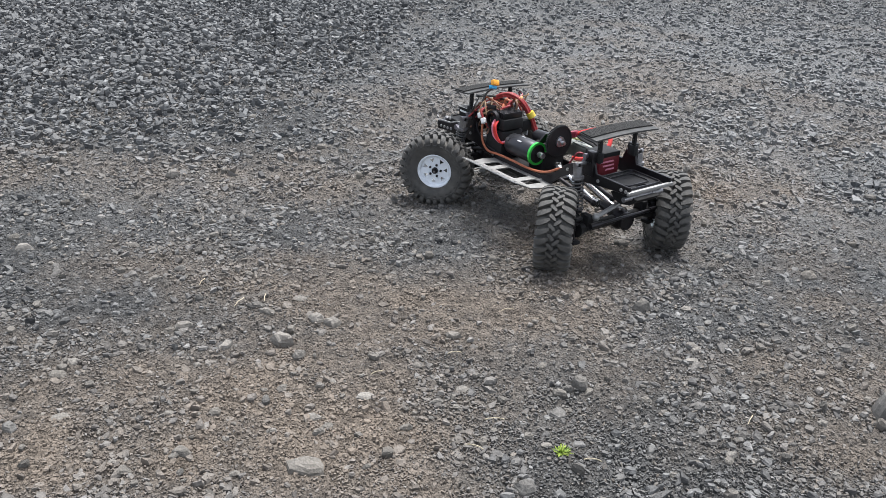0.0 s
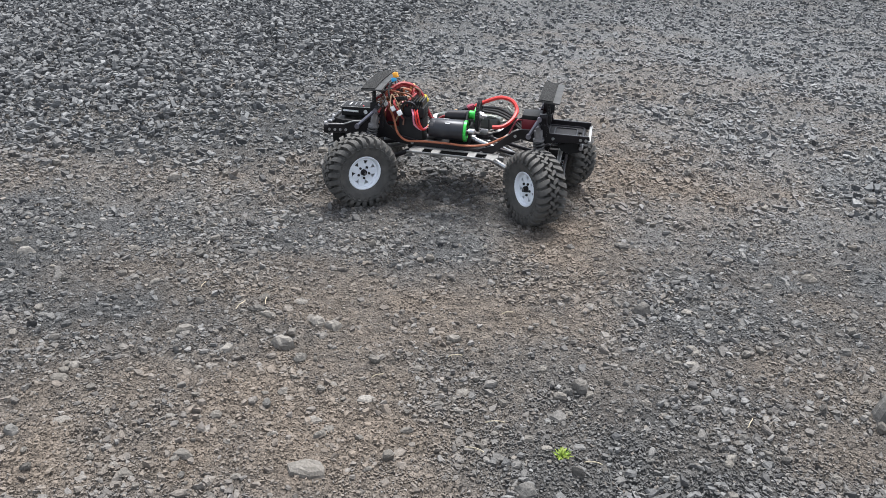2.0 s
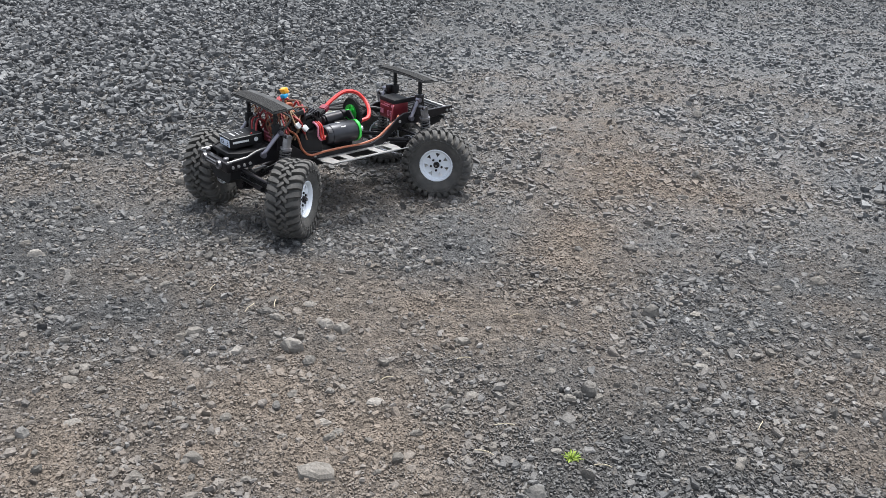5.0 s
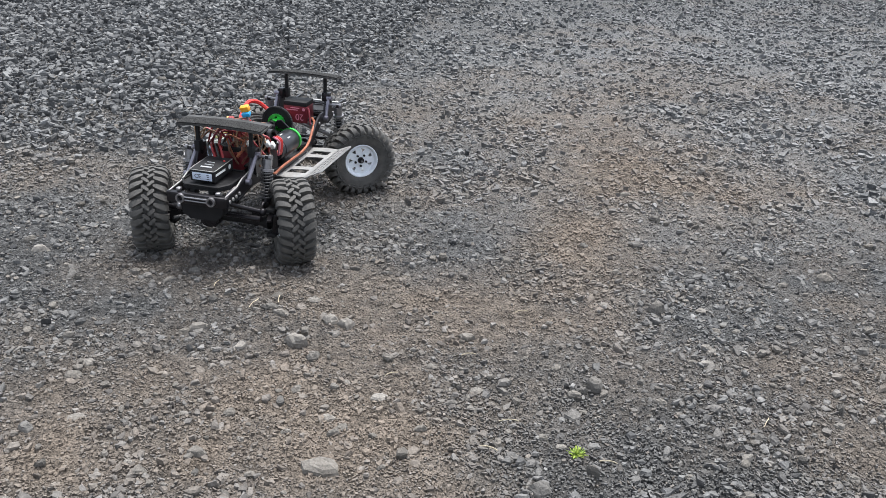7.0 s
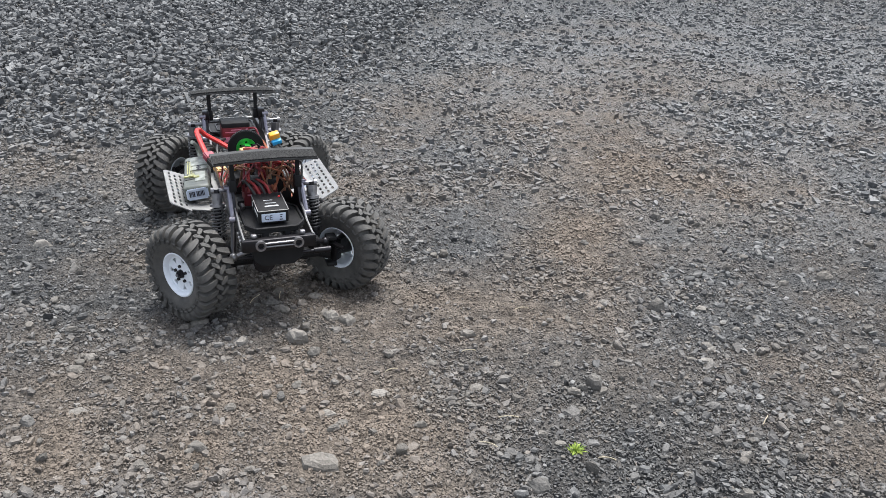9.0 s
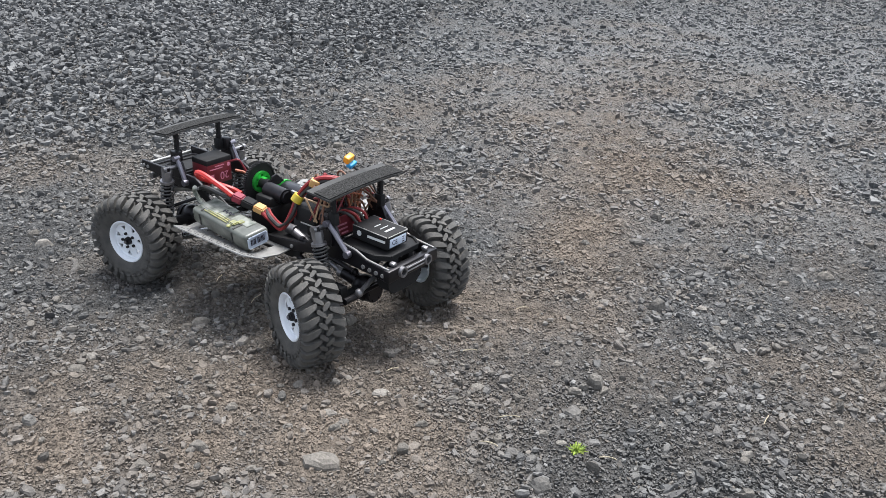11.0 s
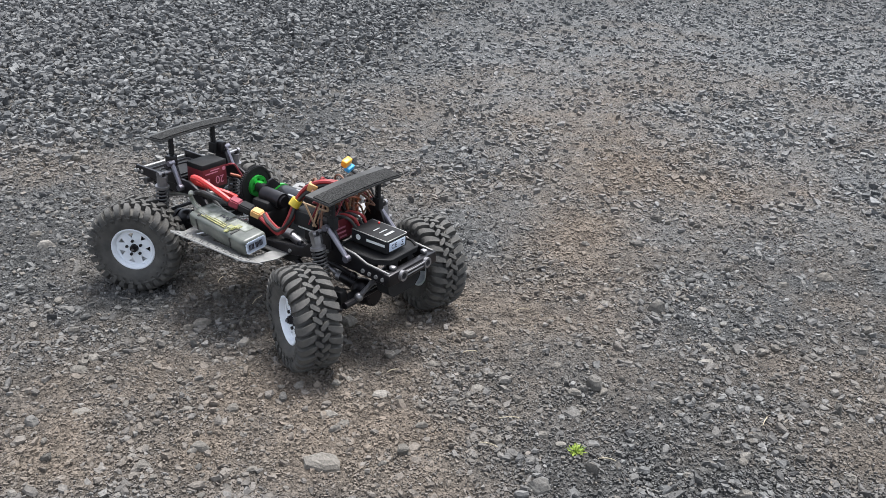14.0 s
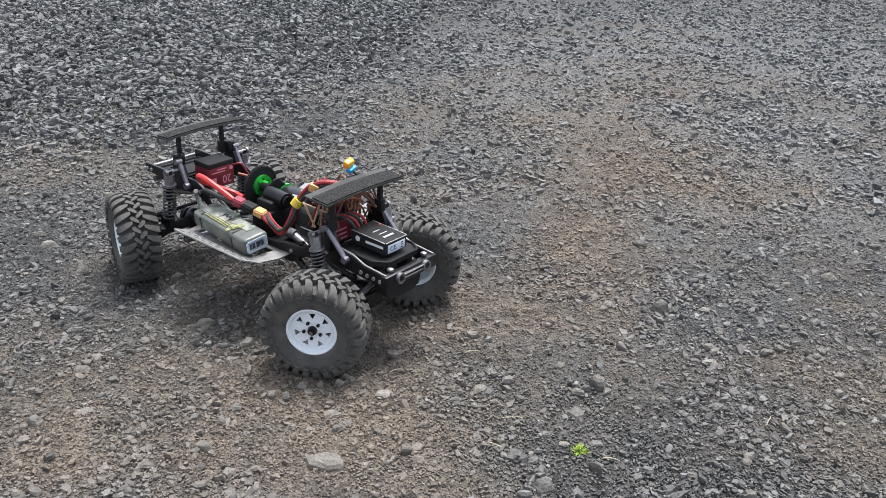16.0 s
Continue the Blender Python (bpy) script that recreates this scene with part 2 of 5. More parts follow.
def stone_material(name, kind, tone=None, stops=None, coat=(0.15, 0.8)):
    """Slate: its own tone by island or object, grain, and an uneven coat of the local dust."""
    m = bpy.data.materials.new(name)
    m.use_nodes = True
    n, l = m.node_tree.nodes, m.node_tree.links
    b = n["Principled BSDF"]
    b.inputs["Roughness"].default_value = 0.88
    b.inputs["Specular IOR Level"].default_value = 0.22
    if tone:
        stops = ((0.0, tuple(c * 0.8 for c in tone)), (0.5, tone), (1.0, tuple(c * 1.25 for c in tone)))
    col, pick = stone_mix(n, l, kind, stops)
    co = n.new("ShaderNodeTexCoord").outputs["Object"]

    def noise(scale, detail):
        t = n.new("ShaderNodeTexNoise")
        t.inputs["Scale"].default_value, t.inputs["Detail"].default_value = scale, detail
        l.new(co, t.inputs["Vector"])
        return t.outputs["Fac"]

    def mapped(value, a0, a1, b0, b1):
        k = n.new("ShaderNodeMapRange")
        for socket, v in (("From Min", a0), ("From Max", a1), ("To Min", b0), ("To Max", b1)):
            k.inputs[socket].default_value = v
        l.new(value, k.inputs["Value"])
        return k.outputs["Result"]

    # dust: how much by piece and by patch
    w = n.new("ShaderNodeMath")
    w.operation = "MULTIPLY"
    w.inputs[1].default_value = 7.31
    l.new(pick, w.inputs[0])
    f = n.new("ShaderNodeMath")
    f.operation = "FRACT"
    l.new(w.outputs["Value"], f.inputs[0])
    amount = n.new("ShaderNodeMath")
    amount.operation, amount.use_clamp = "MULTIPLY_ADD", True
    l.new(mapped(noise(55, 5), 0.35, 0.7, 0.4, 1.25), amount.inputs[0])
    l.new(mapped(f.outputs["Value"], 0, 1, coat[0], coat[1]), amount.inputs[1])
    e = n.new("ShaderNodeAttribute")
    e.attribute_name = "earth"
    l.new(mapped(e.outputs["Fac"], 0, 1, 0.0, 0.45), amount.inputs[2])
    y = n.new("ShaderNodeMix")
    y.data_type = "RGBA"
    l.new(amount.outputs["Value"], y.inputs["Factor"])
    l.new(col, y.inputs["A"])
    if kind == "island":
        l.new(local_earth(n, l), y.inputs["B"])
    else:
        y.inputs["B"].default_value = (0.165, 0.148, 0.127, 1)
    x = n.new("ShaderNodeMix")
    x.data_type, x.blend_type = "RGBA", "MULTIPLY"
    x.inputs["Factor"].default_value = 1
    l.new(y.outputs["Result"], x.inputs["A"])
    l.new(mapped(noise(260, 8), 0.3, 0.72, 0.76, 1.24), x.inputs["B"])
    l.new(x.outputs["Result"], b.inputs["Base Color"])
    u = n.new("ShaderNodeBump")
    u.inputs["Strength"].default_value, u.inputs["Distance"].default_value = 0.6, 0.0016
    l.new(noise(420, 6), u.inputs["Height"])
    l.new(u.outputs["Normal"], b.inputs["Normal"])
    return m


def ground_material():
    m = bpy.data.materials.new("stony_earth")
    m.use_nodes = True
    n, l = m.node_tree.nodes, m.node_tree.links
    b = n["Principled BSDF"]
    b.inputs["Roughness"].default_value = 0.92
    b.inputs["Specular IOR Level"].default_value = 0.2
    co = n.new("ShaderNodeTexCoord").outputs["Object"]
    a = n.new("ShaderNodeAttribute")
    a.attribute_name = "earth"

    def tex(scale, detail=8):
        t = n.new("ShaderNodeTexNoise")
        t.inputs["Scale"].default_value, t.inputs["Detail"].default_value = scale, detail
        l.new(co, t.inputs["Vector"])
        return t.outputs["Fac"]

    def ramp(fac, *stops):
        r = n.new("ShaderNodeValToRGB")
        r.color_ramp.elements[0].position, r.color_ramp.elements[0].color = stops[0][0], (*stops[0][1], 1)
        r.color_ramp.elements[1].position, r.color_ramp.elements[1].color = stops[-1][0], (*stops[-1][1], 1)
        for p, c in stops[1:-1]:
            r.color_ramp.elements.new(p).color = (*c, 1)
        l.new(fac, r.inputs["Fac"])
        return r.outputs["Color"]

    def mix(fac, p, q):
        x = n.new("ShaderNodeMix")
        x.data_type = "RGBA"
        l.new(fac, x.inputs["Factor"])
        l.new(p, x.inputs["A"])
        l.new(q, x.inputs["B"])
        return x.outputs["Result"]

    def tone(c, *k):
        return [tuple(v * q for v in c) for q in k]

    stops = (0.3, 0.52, 0.74)
    brown = ramp(tex(46), *zip(stops, tone(BROWN, 0.5, 0.9, 1.3)))
    # Grey toned low: shade in the gaps between chips is put into this colour.
    grey = ramp(tex(70), *zip(stops, tone(GREY, 0.35, 0.7, 1.15)))
    pale = ramp(tex(90), *zip(stops, tone(PALE, 0.45, 0.88, 1.25)))
    d = n.new("ShaderNodeAttribute")
    d.attribute_name = "dust"
    base = mix(a.outputs["Fac"], mix(d.outputs["Fac"], grey, pale), brown)
    v = n.new("ShaderNodeTexVoronoi")
    v.inputs["Scale"].default_value = 300
    v.inputs["Randomness"].default_value = 1
    l.new(co, v.inputs["Vector"])
    sep = n.new("ShaderNodeSeparateColor")
    l.new(v.outputs["Color"], sep.inputs["Color"])
    fleck = n.new("ShaderNodeMapRange")
    fleck.inputs["To Min"].default_value, fleck.inputs["To Max"].default_value = 0.78, 1.22
    l.new(sep.outputs["Red"], fleck.inputs["Value"])
    grain = n.new("ShaderNodeMix")
    grain.data_type, grain.blend_type = "RGBA", "MULTIPLY"
    grain.inputs["Factor"].default_value = 1
    l.new(base, grain.inputs["A"])
    l.new(fleck.outputs["Result"], grain.inputs["B"])
    l.new(grain.outputs["Result"], b.inputs["Base Color"])
    u = n.new("ShaderNodeBump")
    u.inputs["Strength"].default_value, u.inputs["Distance"].default_value = 1.0, 0.005
    u.invert = True
    l.new(v.outputs["Distance"], u.inputs["Height"])
    w = n.new("ShaderNodeBump")
    w.inputs["Strength"].default_value, w.inputs["Distance"].default_value = 1.0, 0.005
    l.new(tex(180), w.inputs["Height"])
    l.new(u.outputs["Normal"], w.inputs["Normal"])
    l.new(w.outputs["Normal"], b.inputs["Normal"])
    return m


def build_ground():
    """One sheet, fine where the camera looks and ever coarser to the horizon."""
    def axis(core, far):
        out, d = [], 0.012
        while sum(out) < far:
            d *= 1.35
            out.append(d)
        grow = np.cumsum(out)
        return np.concatenate([core[0] - grow[::-1], core, core[-1] + grow])

    xs = axis(np.concatenate([np.arange(-1.9, -0.8, 0.011), np.arange(-0.8, 0.9, 0.006), np.arange(0.9, 2.2, 0.011)]), 400)
    ys = axis(np.concatenate([np.arange(0.5, 1.5, 0.0056), np.arange(1.5, 2.2, 0.0085), np.arange(2.2, 3.6, 0.011)]), 400)
    gx, gy = np.meshgrid(xs, ys, indexing="ij")
    z = height(gx, gy)
    e, _ = earth(gx, gy)
    nx, ny = len(xs), len(ys)
    co = np.stack([gx, gy, z], -1).reshape(-1, 3)
    i = np.arange(nx * ny).reshape(nx, ny)
    quads = np.stack([i[:-1, :-1], i[1:, :-1], i[1:, 1:], i[:-1, 1:]], -1).reshape(-1, 4)
    me = bpy.data.meshes.new("ground")
    me.from_pydata(co, [], quads.tolist())
    me.attributes.new("earth", "FLOAT", "POINT").data.foreach_set("value", e.ravel().astype(np.float32))
    me.attributes.new("dust", "FLOAT", "POINT").data.foreach_set("value", dusty(gx, gy).ravel().astype(np.float32))
    me.polygons.foreach_set("use_smooth", np.ones(len(me.polygons), bool))
    me.materials.append(ground_material())
    return tagged(new("ground", me), "brown-grey packed earth strewn with slate chips", "ground", kind="structure")


def chip_shape(rs, n=6, flat=0.35, rings=3):
    """A slate shard: an uneven plate, undercut at its foot, with a blunt tilted top, no underside. Unit length."""
    a = (np.arange(n) + 0.8 * rs.rand(n)) / n * 2 * math.pi
    r = 0.5 * (0.58 + 0.42 * rs.rand(n))
    wide = 0.45 + 0.5 * rs.rand()
    waist = np.stack([r * np.cos(a), r * np.sin(a) * wide, np.zeros(n)], 1)
    tip, off = rs.rand(2) * 0.5 - 0.25, (rs.rand(2) - 0.5) * 0.12
    low, mid = waist * 0.72, waist * (0.98 + 0.1 * rs.rand(n))[:, None]
    low[:, 2] = -0.2
    mid[:, 2] = flat * (0.35 + 0.4 * rs.rand(n))
    inset = 0.62 + 0.3 * rs.rand() + 0.16 * (rs.rand(n) - 0.5)
    top = waist * (inset if rings == 3 else inset + 0.16)[:, None]
    top[:, 0] += off[0]
    top[:, 1] += off[1] * wide
    top[:, 2] = flat * (0.84 + 0.2 * rs.rand(n)) + (top[:, 0] * tip[0] + top[:, 1] * tip[1]) * min(1.0, 3 * flat)
    return np.concatenate([low, mid, top] if rings == 3 else [low, top])


def chip_faces(n=6, rings=3):
    f = []
    for k in range(rings - 1):
        for i in range(n):
            a, b = k * n + i, k * n + (i + 1) % n
            f += [(a, b, b + n), (a, b + n, a + n)]
    t = (rings - 1) * n
    f += [(t, t + i, t + i + 1) for i in range(1, n - 1)]
    return np.array(f)


def scatter(name, label, x, y, size, seed, material, sink=0.3, flat=(0.2, 0.5), n=6, rings=3, lean=0.22, pile=0.0):
    """Chips of the given sizes on the ground, joined into one mesh."""
    rs = np.random.RandomState(seed)
    shapes = np.stack([chip_shape(rs, n, flat[0] + (flat[1] - flat[0]) * rs.rand(), rings) for _ in range(60)])
    k = rs.randint(0, 60, len(x))
    v = shapes[k] * size[:, None, None]
    turn, t1, t2 = rs.rand(len(x)) * 2 * math.pi, rs.randn(len(x)) * lean, rs.randn(len(x)) * lean
    v[:, :, 2] += v[:, :, 0] * t1[:, None] + v[:, :, 1] * t2[:, None]
    c, s = np.cos(turn)[:, None], np.sin(turn)[:, None]
    px, py = v[:, :, 0] * c - v[:, :, 1] * s, v[:, :, 0] * s + v[:, :, 1] * c
    pz = v[:, :, 2] + (height(x, y) - sink * size * 0.3 + pile * rs.rand(len(x)))[:, None]
    co = np.stack([px + x[:, None], py + y[:, None], pz], -1).reshape(-1, 3)
    f = chip_faces(n, rings)
    faces = (f[None] + (np.arange(len(x)) * rings * n)[:, None, None]).reshape(-1, 3)
    me = bpy.data.meshes.new(name)
    me.vertices.add(len(co))
    me.vertices.foreach_set("co", co.ravel().astype(np.float32))
    me.loops.add(faces.size)
    me.loops.foreach_set("vertex_index", faces.ravel().astype(np.int32))
    me.polygons.add(len(faces))
    me.polygons.foreach_set("loop_start", np.arange(0, faces.size, 3, dtype=np.int32))
    me.update(calc_edges=True)
    me.polygons.foreach_set("use_smooth", np.zeros(len(faces), bool))
    for key, value in (("earth", earth(x, y)[0]), ("dust", dusty(x, y))):
        me.attributes.new(key, "FLOAT", "POINT").data.foreach_set("value", np.repeat(value, rings * n).astype(np.float32))
    me.materials.append(material)
    return tagged(new(name, me), label, "gravel", kind="stuff")


def spread(count, seed, lo, hi, y0, y1, power, loose, thin=1.0):
    """Places and sizes: fewer on bare earth, most in the loose chips, gathered in drifts."""
    rs = np.random.RandomState(seed)
    y = y0 + (y1 - y0) * rs.rand(count) ** thin
    half = 0.58 * (y + 0.15) + 0.12
    x = (rs.rand(count) * 2 - 1) * half + 0.03 * y
    e, heap = earth(x, y)
    drift = np.clip(0.82 + 3.0 * (0.6 * smooth_noise(x, y, 0.11, 50) + 0.4 * smooth_noise(x, y, 0.04, 51) - 0.5), 0.4, 1.2)
    keep = rs.rand(count) < np.clip(1 - loose * e if loose >= 0 else 0.25 - loose * e, 0, 1) * drift + heap
    x, y, e, heap = x[keep], y[keep], e[keep], heap[keep]
    s = lo + (hi - lo) * rs.rand(len(x)) ** power
    return x, y, s * (1 - 0.2 * e) * (1 + 0.25 * heap)


M_chips = stone_material("slate_chips", "island", stops=((0.0, (0.038, 0.038, 0.039)), (0.3, (0.085, 0.084, 0.083)), (0.55, (0.145, 0.142, 0.137)), (0.85, (0.2, 0.195, 0.186)), (0.97, (0.222, 0.215, 0.205)), (1.0, (0.255, 0.247, 0.236))), coat=(0.05, 0.8))
M_stone = stone_material("grey_slate_stone", "object", (0.172, 0.158, 0.14), coat=(0.25, 0.9))
M_crumb = stone_material("earth_crumbs", "island", stops=((0.0, (0.085, 0.071, 0.058)), (0.3, (0.145, 0.122, 0.1)), (0.6, (0.195, 0.166, 0.137)), (0.9, (0.235, 0.206, 0.174)), (1.0, (0.29, 0.262, 0.228))), coat=(0.3, 0.9))
M_dustgrit = stone_material("dusty_grit", "island", stops=((0.0, (0.125, 0.122, 0.117)), (0.3, (0.165, 0.161, 0.154)), (0.6, (0.2, 0.195, 0.186)), (0.85, (0.235, 0.229, 0.218)), (1.0, (0.28, 0.272, 0.26))), coat=(0.3, 0.9))
M_far = stone_material("dusty_coarse_chips", "island", stops=((0.0, (0.04, 0.041, 0.043)), (0.35, (0.095, 0.097, 0.099)), (0.6, (0.16, 0.161, 0.161)), (0.9, (0.205, 0.204, 0.2)), (1.0, (0.25, 0.247, 0.24))), coat=(0.1, 0.75))
M_flat = stone_material("dusty_slate_chips", "island", stops=((0.0, (0.075, 0.073, 0.071)), (0.25, (0.12, 0.115, 0.109)), (0.6, (0.17, 0.16, 0.147)), (0.9, (0.2, 0.188, 0.171)), (1.0, (0.235, 0.223, 0.206))), coat=(0.25, 0.9))
M_grit = stone_material("dark_grit", "island", stops=((0.0, (0.05, 0.049, 0.047)), (0.4, (0.085, 0.082, 0.078)), (0.8, (0.12, 0.115, 0.108)), (1.0, (0.165, 0.158, 0.148))), coat=(0.0, 0.5))
M_heap = stone_material("crushed_slate", "island", stops=((0.0, (0.05, 0.05, 0.051)), (0.3, (0.098, 0.098, 0.098)), (0.65, (0.15, 0.149, 0.147)), (0.92, (0.195, 0.193, 0.189)), (1.0, (0.26, 0.257, 0.25))), coat=(0.0, 0.4))
M_pale = stone_material("pale_stone", "object", (0.228, 0.21, 0.186), coat=(0.25, 0.9))
M_dark = stone_material("dark_slate_stone", "object", (0.112, 0.107, 0.1), coat=(0.25, 0.9))


# ---- mesh helpers ----
def part(name, bm, material, parent=None, label="", flat=False):
    """Link a bmesh as one mesh object under a thing or a part."""
    me = bpy.data.meshes.new(name)
    bmesh.ops.recalc_face_normals(bm, faces=bm.faces[:])
    bm.to_mesh(me)
    bm.free()
    me.materials.append(material)
    if not flat:
        me.polygons.foreach_set("use_smooth", np.ones(len(me.polygons), bool))
        me.set_sharp_from_angle(angle=radians(38))
    ob = new(name, me)
    ob.parent = parent
    if label:
        tagged(ob, label)
    return ob


def box(bm, c, size, bevel=0.0008, turn=(0, 0, 0), seg=2):
    r = bmesh.ops.create_cube(bm, size=1, matrix=pose(*c, *turn) @ Matrix.Diagonal((*size, 1)))
    if bevel:
        edges = list({e for v in r["verts"] for e in v.link_edges})
        bmesh.ops.bevel(bm, geom=edges, offset=min(bevel, min(size) * 0.45), segments=seg, affect="EDGES", profile=0.5)
    return bm


def rod(bm, a, b, r, r2=None, seg=14):
    a, b = Vector(a), Vector(b)
    m = Matrix.Translation((a + b) / 2) @ (b - a).to_track_quat("Z", "Y").to_matrix().to_4x4()
    bmesh.ops.create_cone(bm, cap_ends=True, segments=seg, radius1=r, radius2=r if r2 is None else r2, depth=(b - a).length, matrix=m)
    return bm


def plate(bm, outline, axis, lo, hi, bevel=0.0006):
    """An outline of 2D points, thick along an axis: x takes (y, z), y takes (x, z), z takes (x, y)."""
    def at(p, d):
        return {"x": (d, p[0], p[1]), "y": (p[0], d, p[1]), "z": (p[0], p[1], d)}[axis]

    a = [bm.verts.new(at(p, lo)) for p in outline]
    b = [bm.verts.new(at(p, hi)) for p in outline]
    n = len(outline)
    faces = [bm.faces.new(a), bm.faces.new(b[::-1])] + [bm.faces.new((a[i], b[i], b[(i + 1) % n], a[(i + 1) % n])) for i in range(n)]
    bmesh.ops.recalc_face_normals(bm, faces=faces)
    if bevel:
        edges = list({e for f in faces[:2] for e in f.edges})
        bmesh.ops.bevel(bm, geom=edges, offset=bevel, segments=1, affect="EDGES")
    return bm


def holed(bm, outer, holes, z0, z1, m=Matrix.Identity(4)):
    """A flat sheet in x and y with real holes, from z0 to z1, put at m."""
    edges = []
    for loop in (outer, *holes):
        v = [bm.verts.new((p[0], p[1], z0)) for p in loop]
        edges += [bm.edges.new((v[i], v[(i + 1) % len(v)])) for i in range(len(v))]
    got = bmesh.ops.triangle_fill(bm, edges=edges, use_beauty=True, use_dissolve=False)
    faces = [f for f in got["geom"] if isinstance(f, bmesh.types.BMFace)]
    up = bmesh.ops.extrude_face_region(bm, geom=faces)
    top = [v for v in up["geom"] if isinstance(v, bmesh.types.BMVert)]
    bmesh.ops.translate(bm, verts=top, vec=(0, 0, z1 - z0))
    every = list({v for f in faces for v in f.verts} | set(top))
    bmesh.ops.transform(bm, matrix=m, verts=every)
    return bm


def rounded(x0, y0, x1, y1, r, seg=4):
    out = []
    for cx, cy, a0 in ((x1 - r, y1 - r, 0), (x0 + r, y1 - r, 90), (x0 + r, y0 + r, 180), (x1 - r, y0 + r, 270)):
        for k in range(seg + 1):
            a = radians(a0 + 90 * k / seg)
            out.append((cx + r * math.cos(a), cy + r * math.sin(a)))
    return out


def ring(cx, cy, r, n, a0=0.0):
    return [(cx + r * math.cos(a0 + 2 * math.pi * k / n), cy + r * math.sin(a0 + 2 * math.pi * k / n)) for k in range(n)]


def lathe(bm, profile, seg=40, m=Matrix.Identity(4), close=False):
    """A profile of (y, radius) turned about the y axis."""
    rows = []
    for k in range(seg):
        a = 2 * math.pi * k / seg
        rows.append([bm.verts.new(m @ Vector((r * math.cos(a), y, r * math.sin(a)))) for y, r in profile])
    n = len(profile)
    for k in range(seg):
        p, q = rows[k], rows[(k + 1) % seg]
        for i in range(n if close else n - 1):
            bm.faces.new((p[i], p[(i + 1) % n], q[(i + 1) % n], q[i]))
    return bm


def sweep(bm, pts, r, seg=7, steps=7):
    """A wire or hose: a smooth curve through the points with a round section."""
    P = [Vector(p) for p in pts]
    P = [2 * P[0] - P[1]] + P + [2 * P[-1] - P[-2]]
    path = []
    for i in range(1, len(P) - 2):
        for k in range(steps):
            t = k / steps
            a, b, c, d = P[i - 1:i + 3]
            path.append(0.5 * (2 * b + (c - a) * t + (2 * a - 5 * b + 4 * c - d) * t * t + (3 * b - a - 3 * c + d) * t ** 3))
    path.append(P[-2])
    side = None
    rows = []
    for i, p in enumerate(path):
        d = (path[min(i + 1, len(path) - 1)] - path[max(i - 1, 0)]).normalized()
        if side is None:
            side = d.orthogonal().normalized()
        side = (side - d * side.dot(d)).normalized()
        up = d.cross(side)
        rows.append([bm.verts.new(p + r * (math.cos(2 * math.pi * k / seg) * side + math.sin(2 * math.pi * k / seg) * up)) for k in range(seg)])
    for a, b in zip(rows, rows[1:]):
        for k in range(seg):
            bm.faces.new((a[k], a[(k + 1) % seg], b[(k + 1) % seg], b[k]))
    bm.faces.new(rows[0][::-1])
    bm.faces.new(rows[-1])
    return bm


def text_part(name, words, size, m, material, parent, label=""):
    cu = bpy.data.curves.new(name, "FONT")
    cu.body, cu.size, cu.extrude, cu.align_x, cu.align_y = words, size, 0.0001, "CENTER", "CENTER"
    tmp = bpy.data.objects.new(name, cu)
    me = bpy.data.meshes.new_from_object(tmp)
    bpy.data.objects.remove(tmp)
    me.transform(m)
    me.materials.append(material)
    ob = new(name, me)
    ob.parent = parent
    if label:
        tagged(ob, label)
    return ob


# ---- the crawler ----
FRONT_AXLE, REAR_AXLE, R_WHEEL, KING, OUT = 0.159, -0.175, 0.0605, 0.084, 0.025
car = new("crawler_car")
tagged(car, "black radio-controlled rock crawler chassis with no body shell, dusty tyres", "model car")


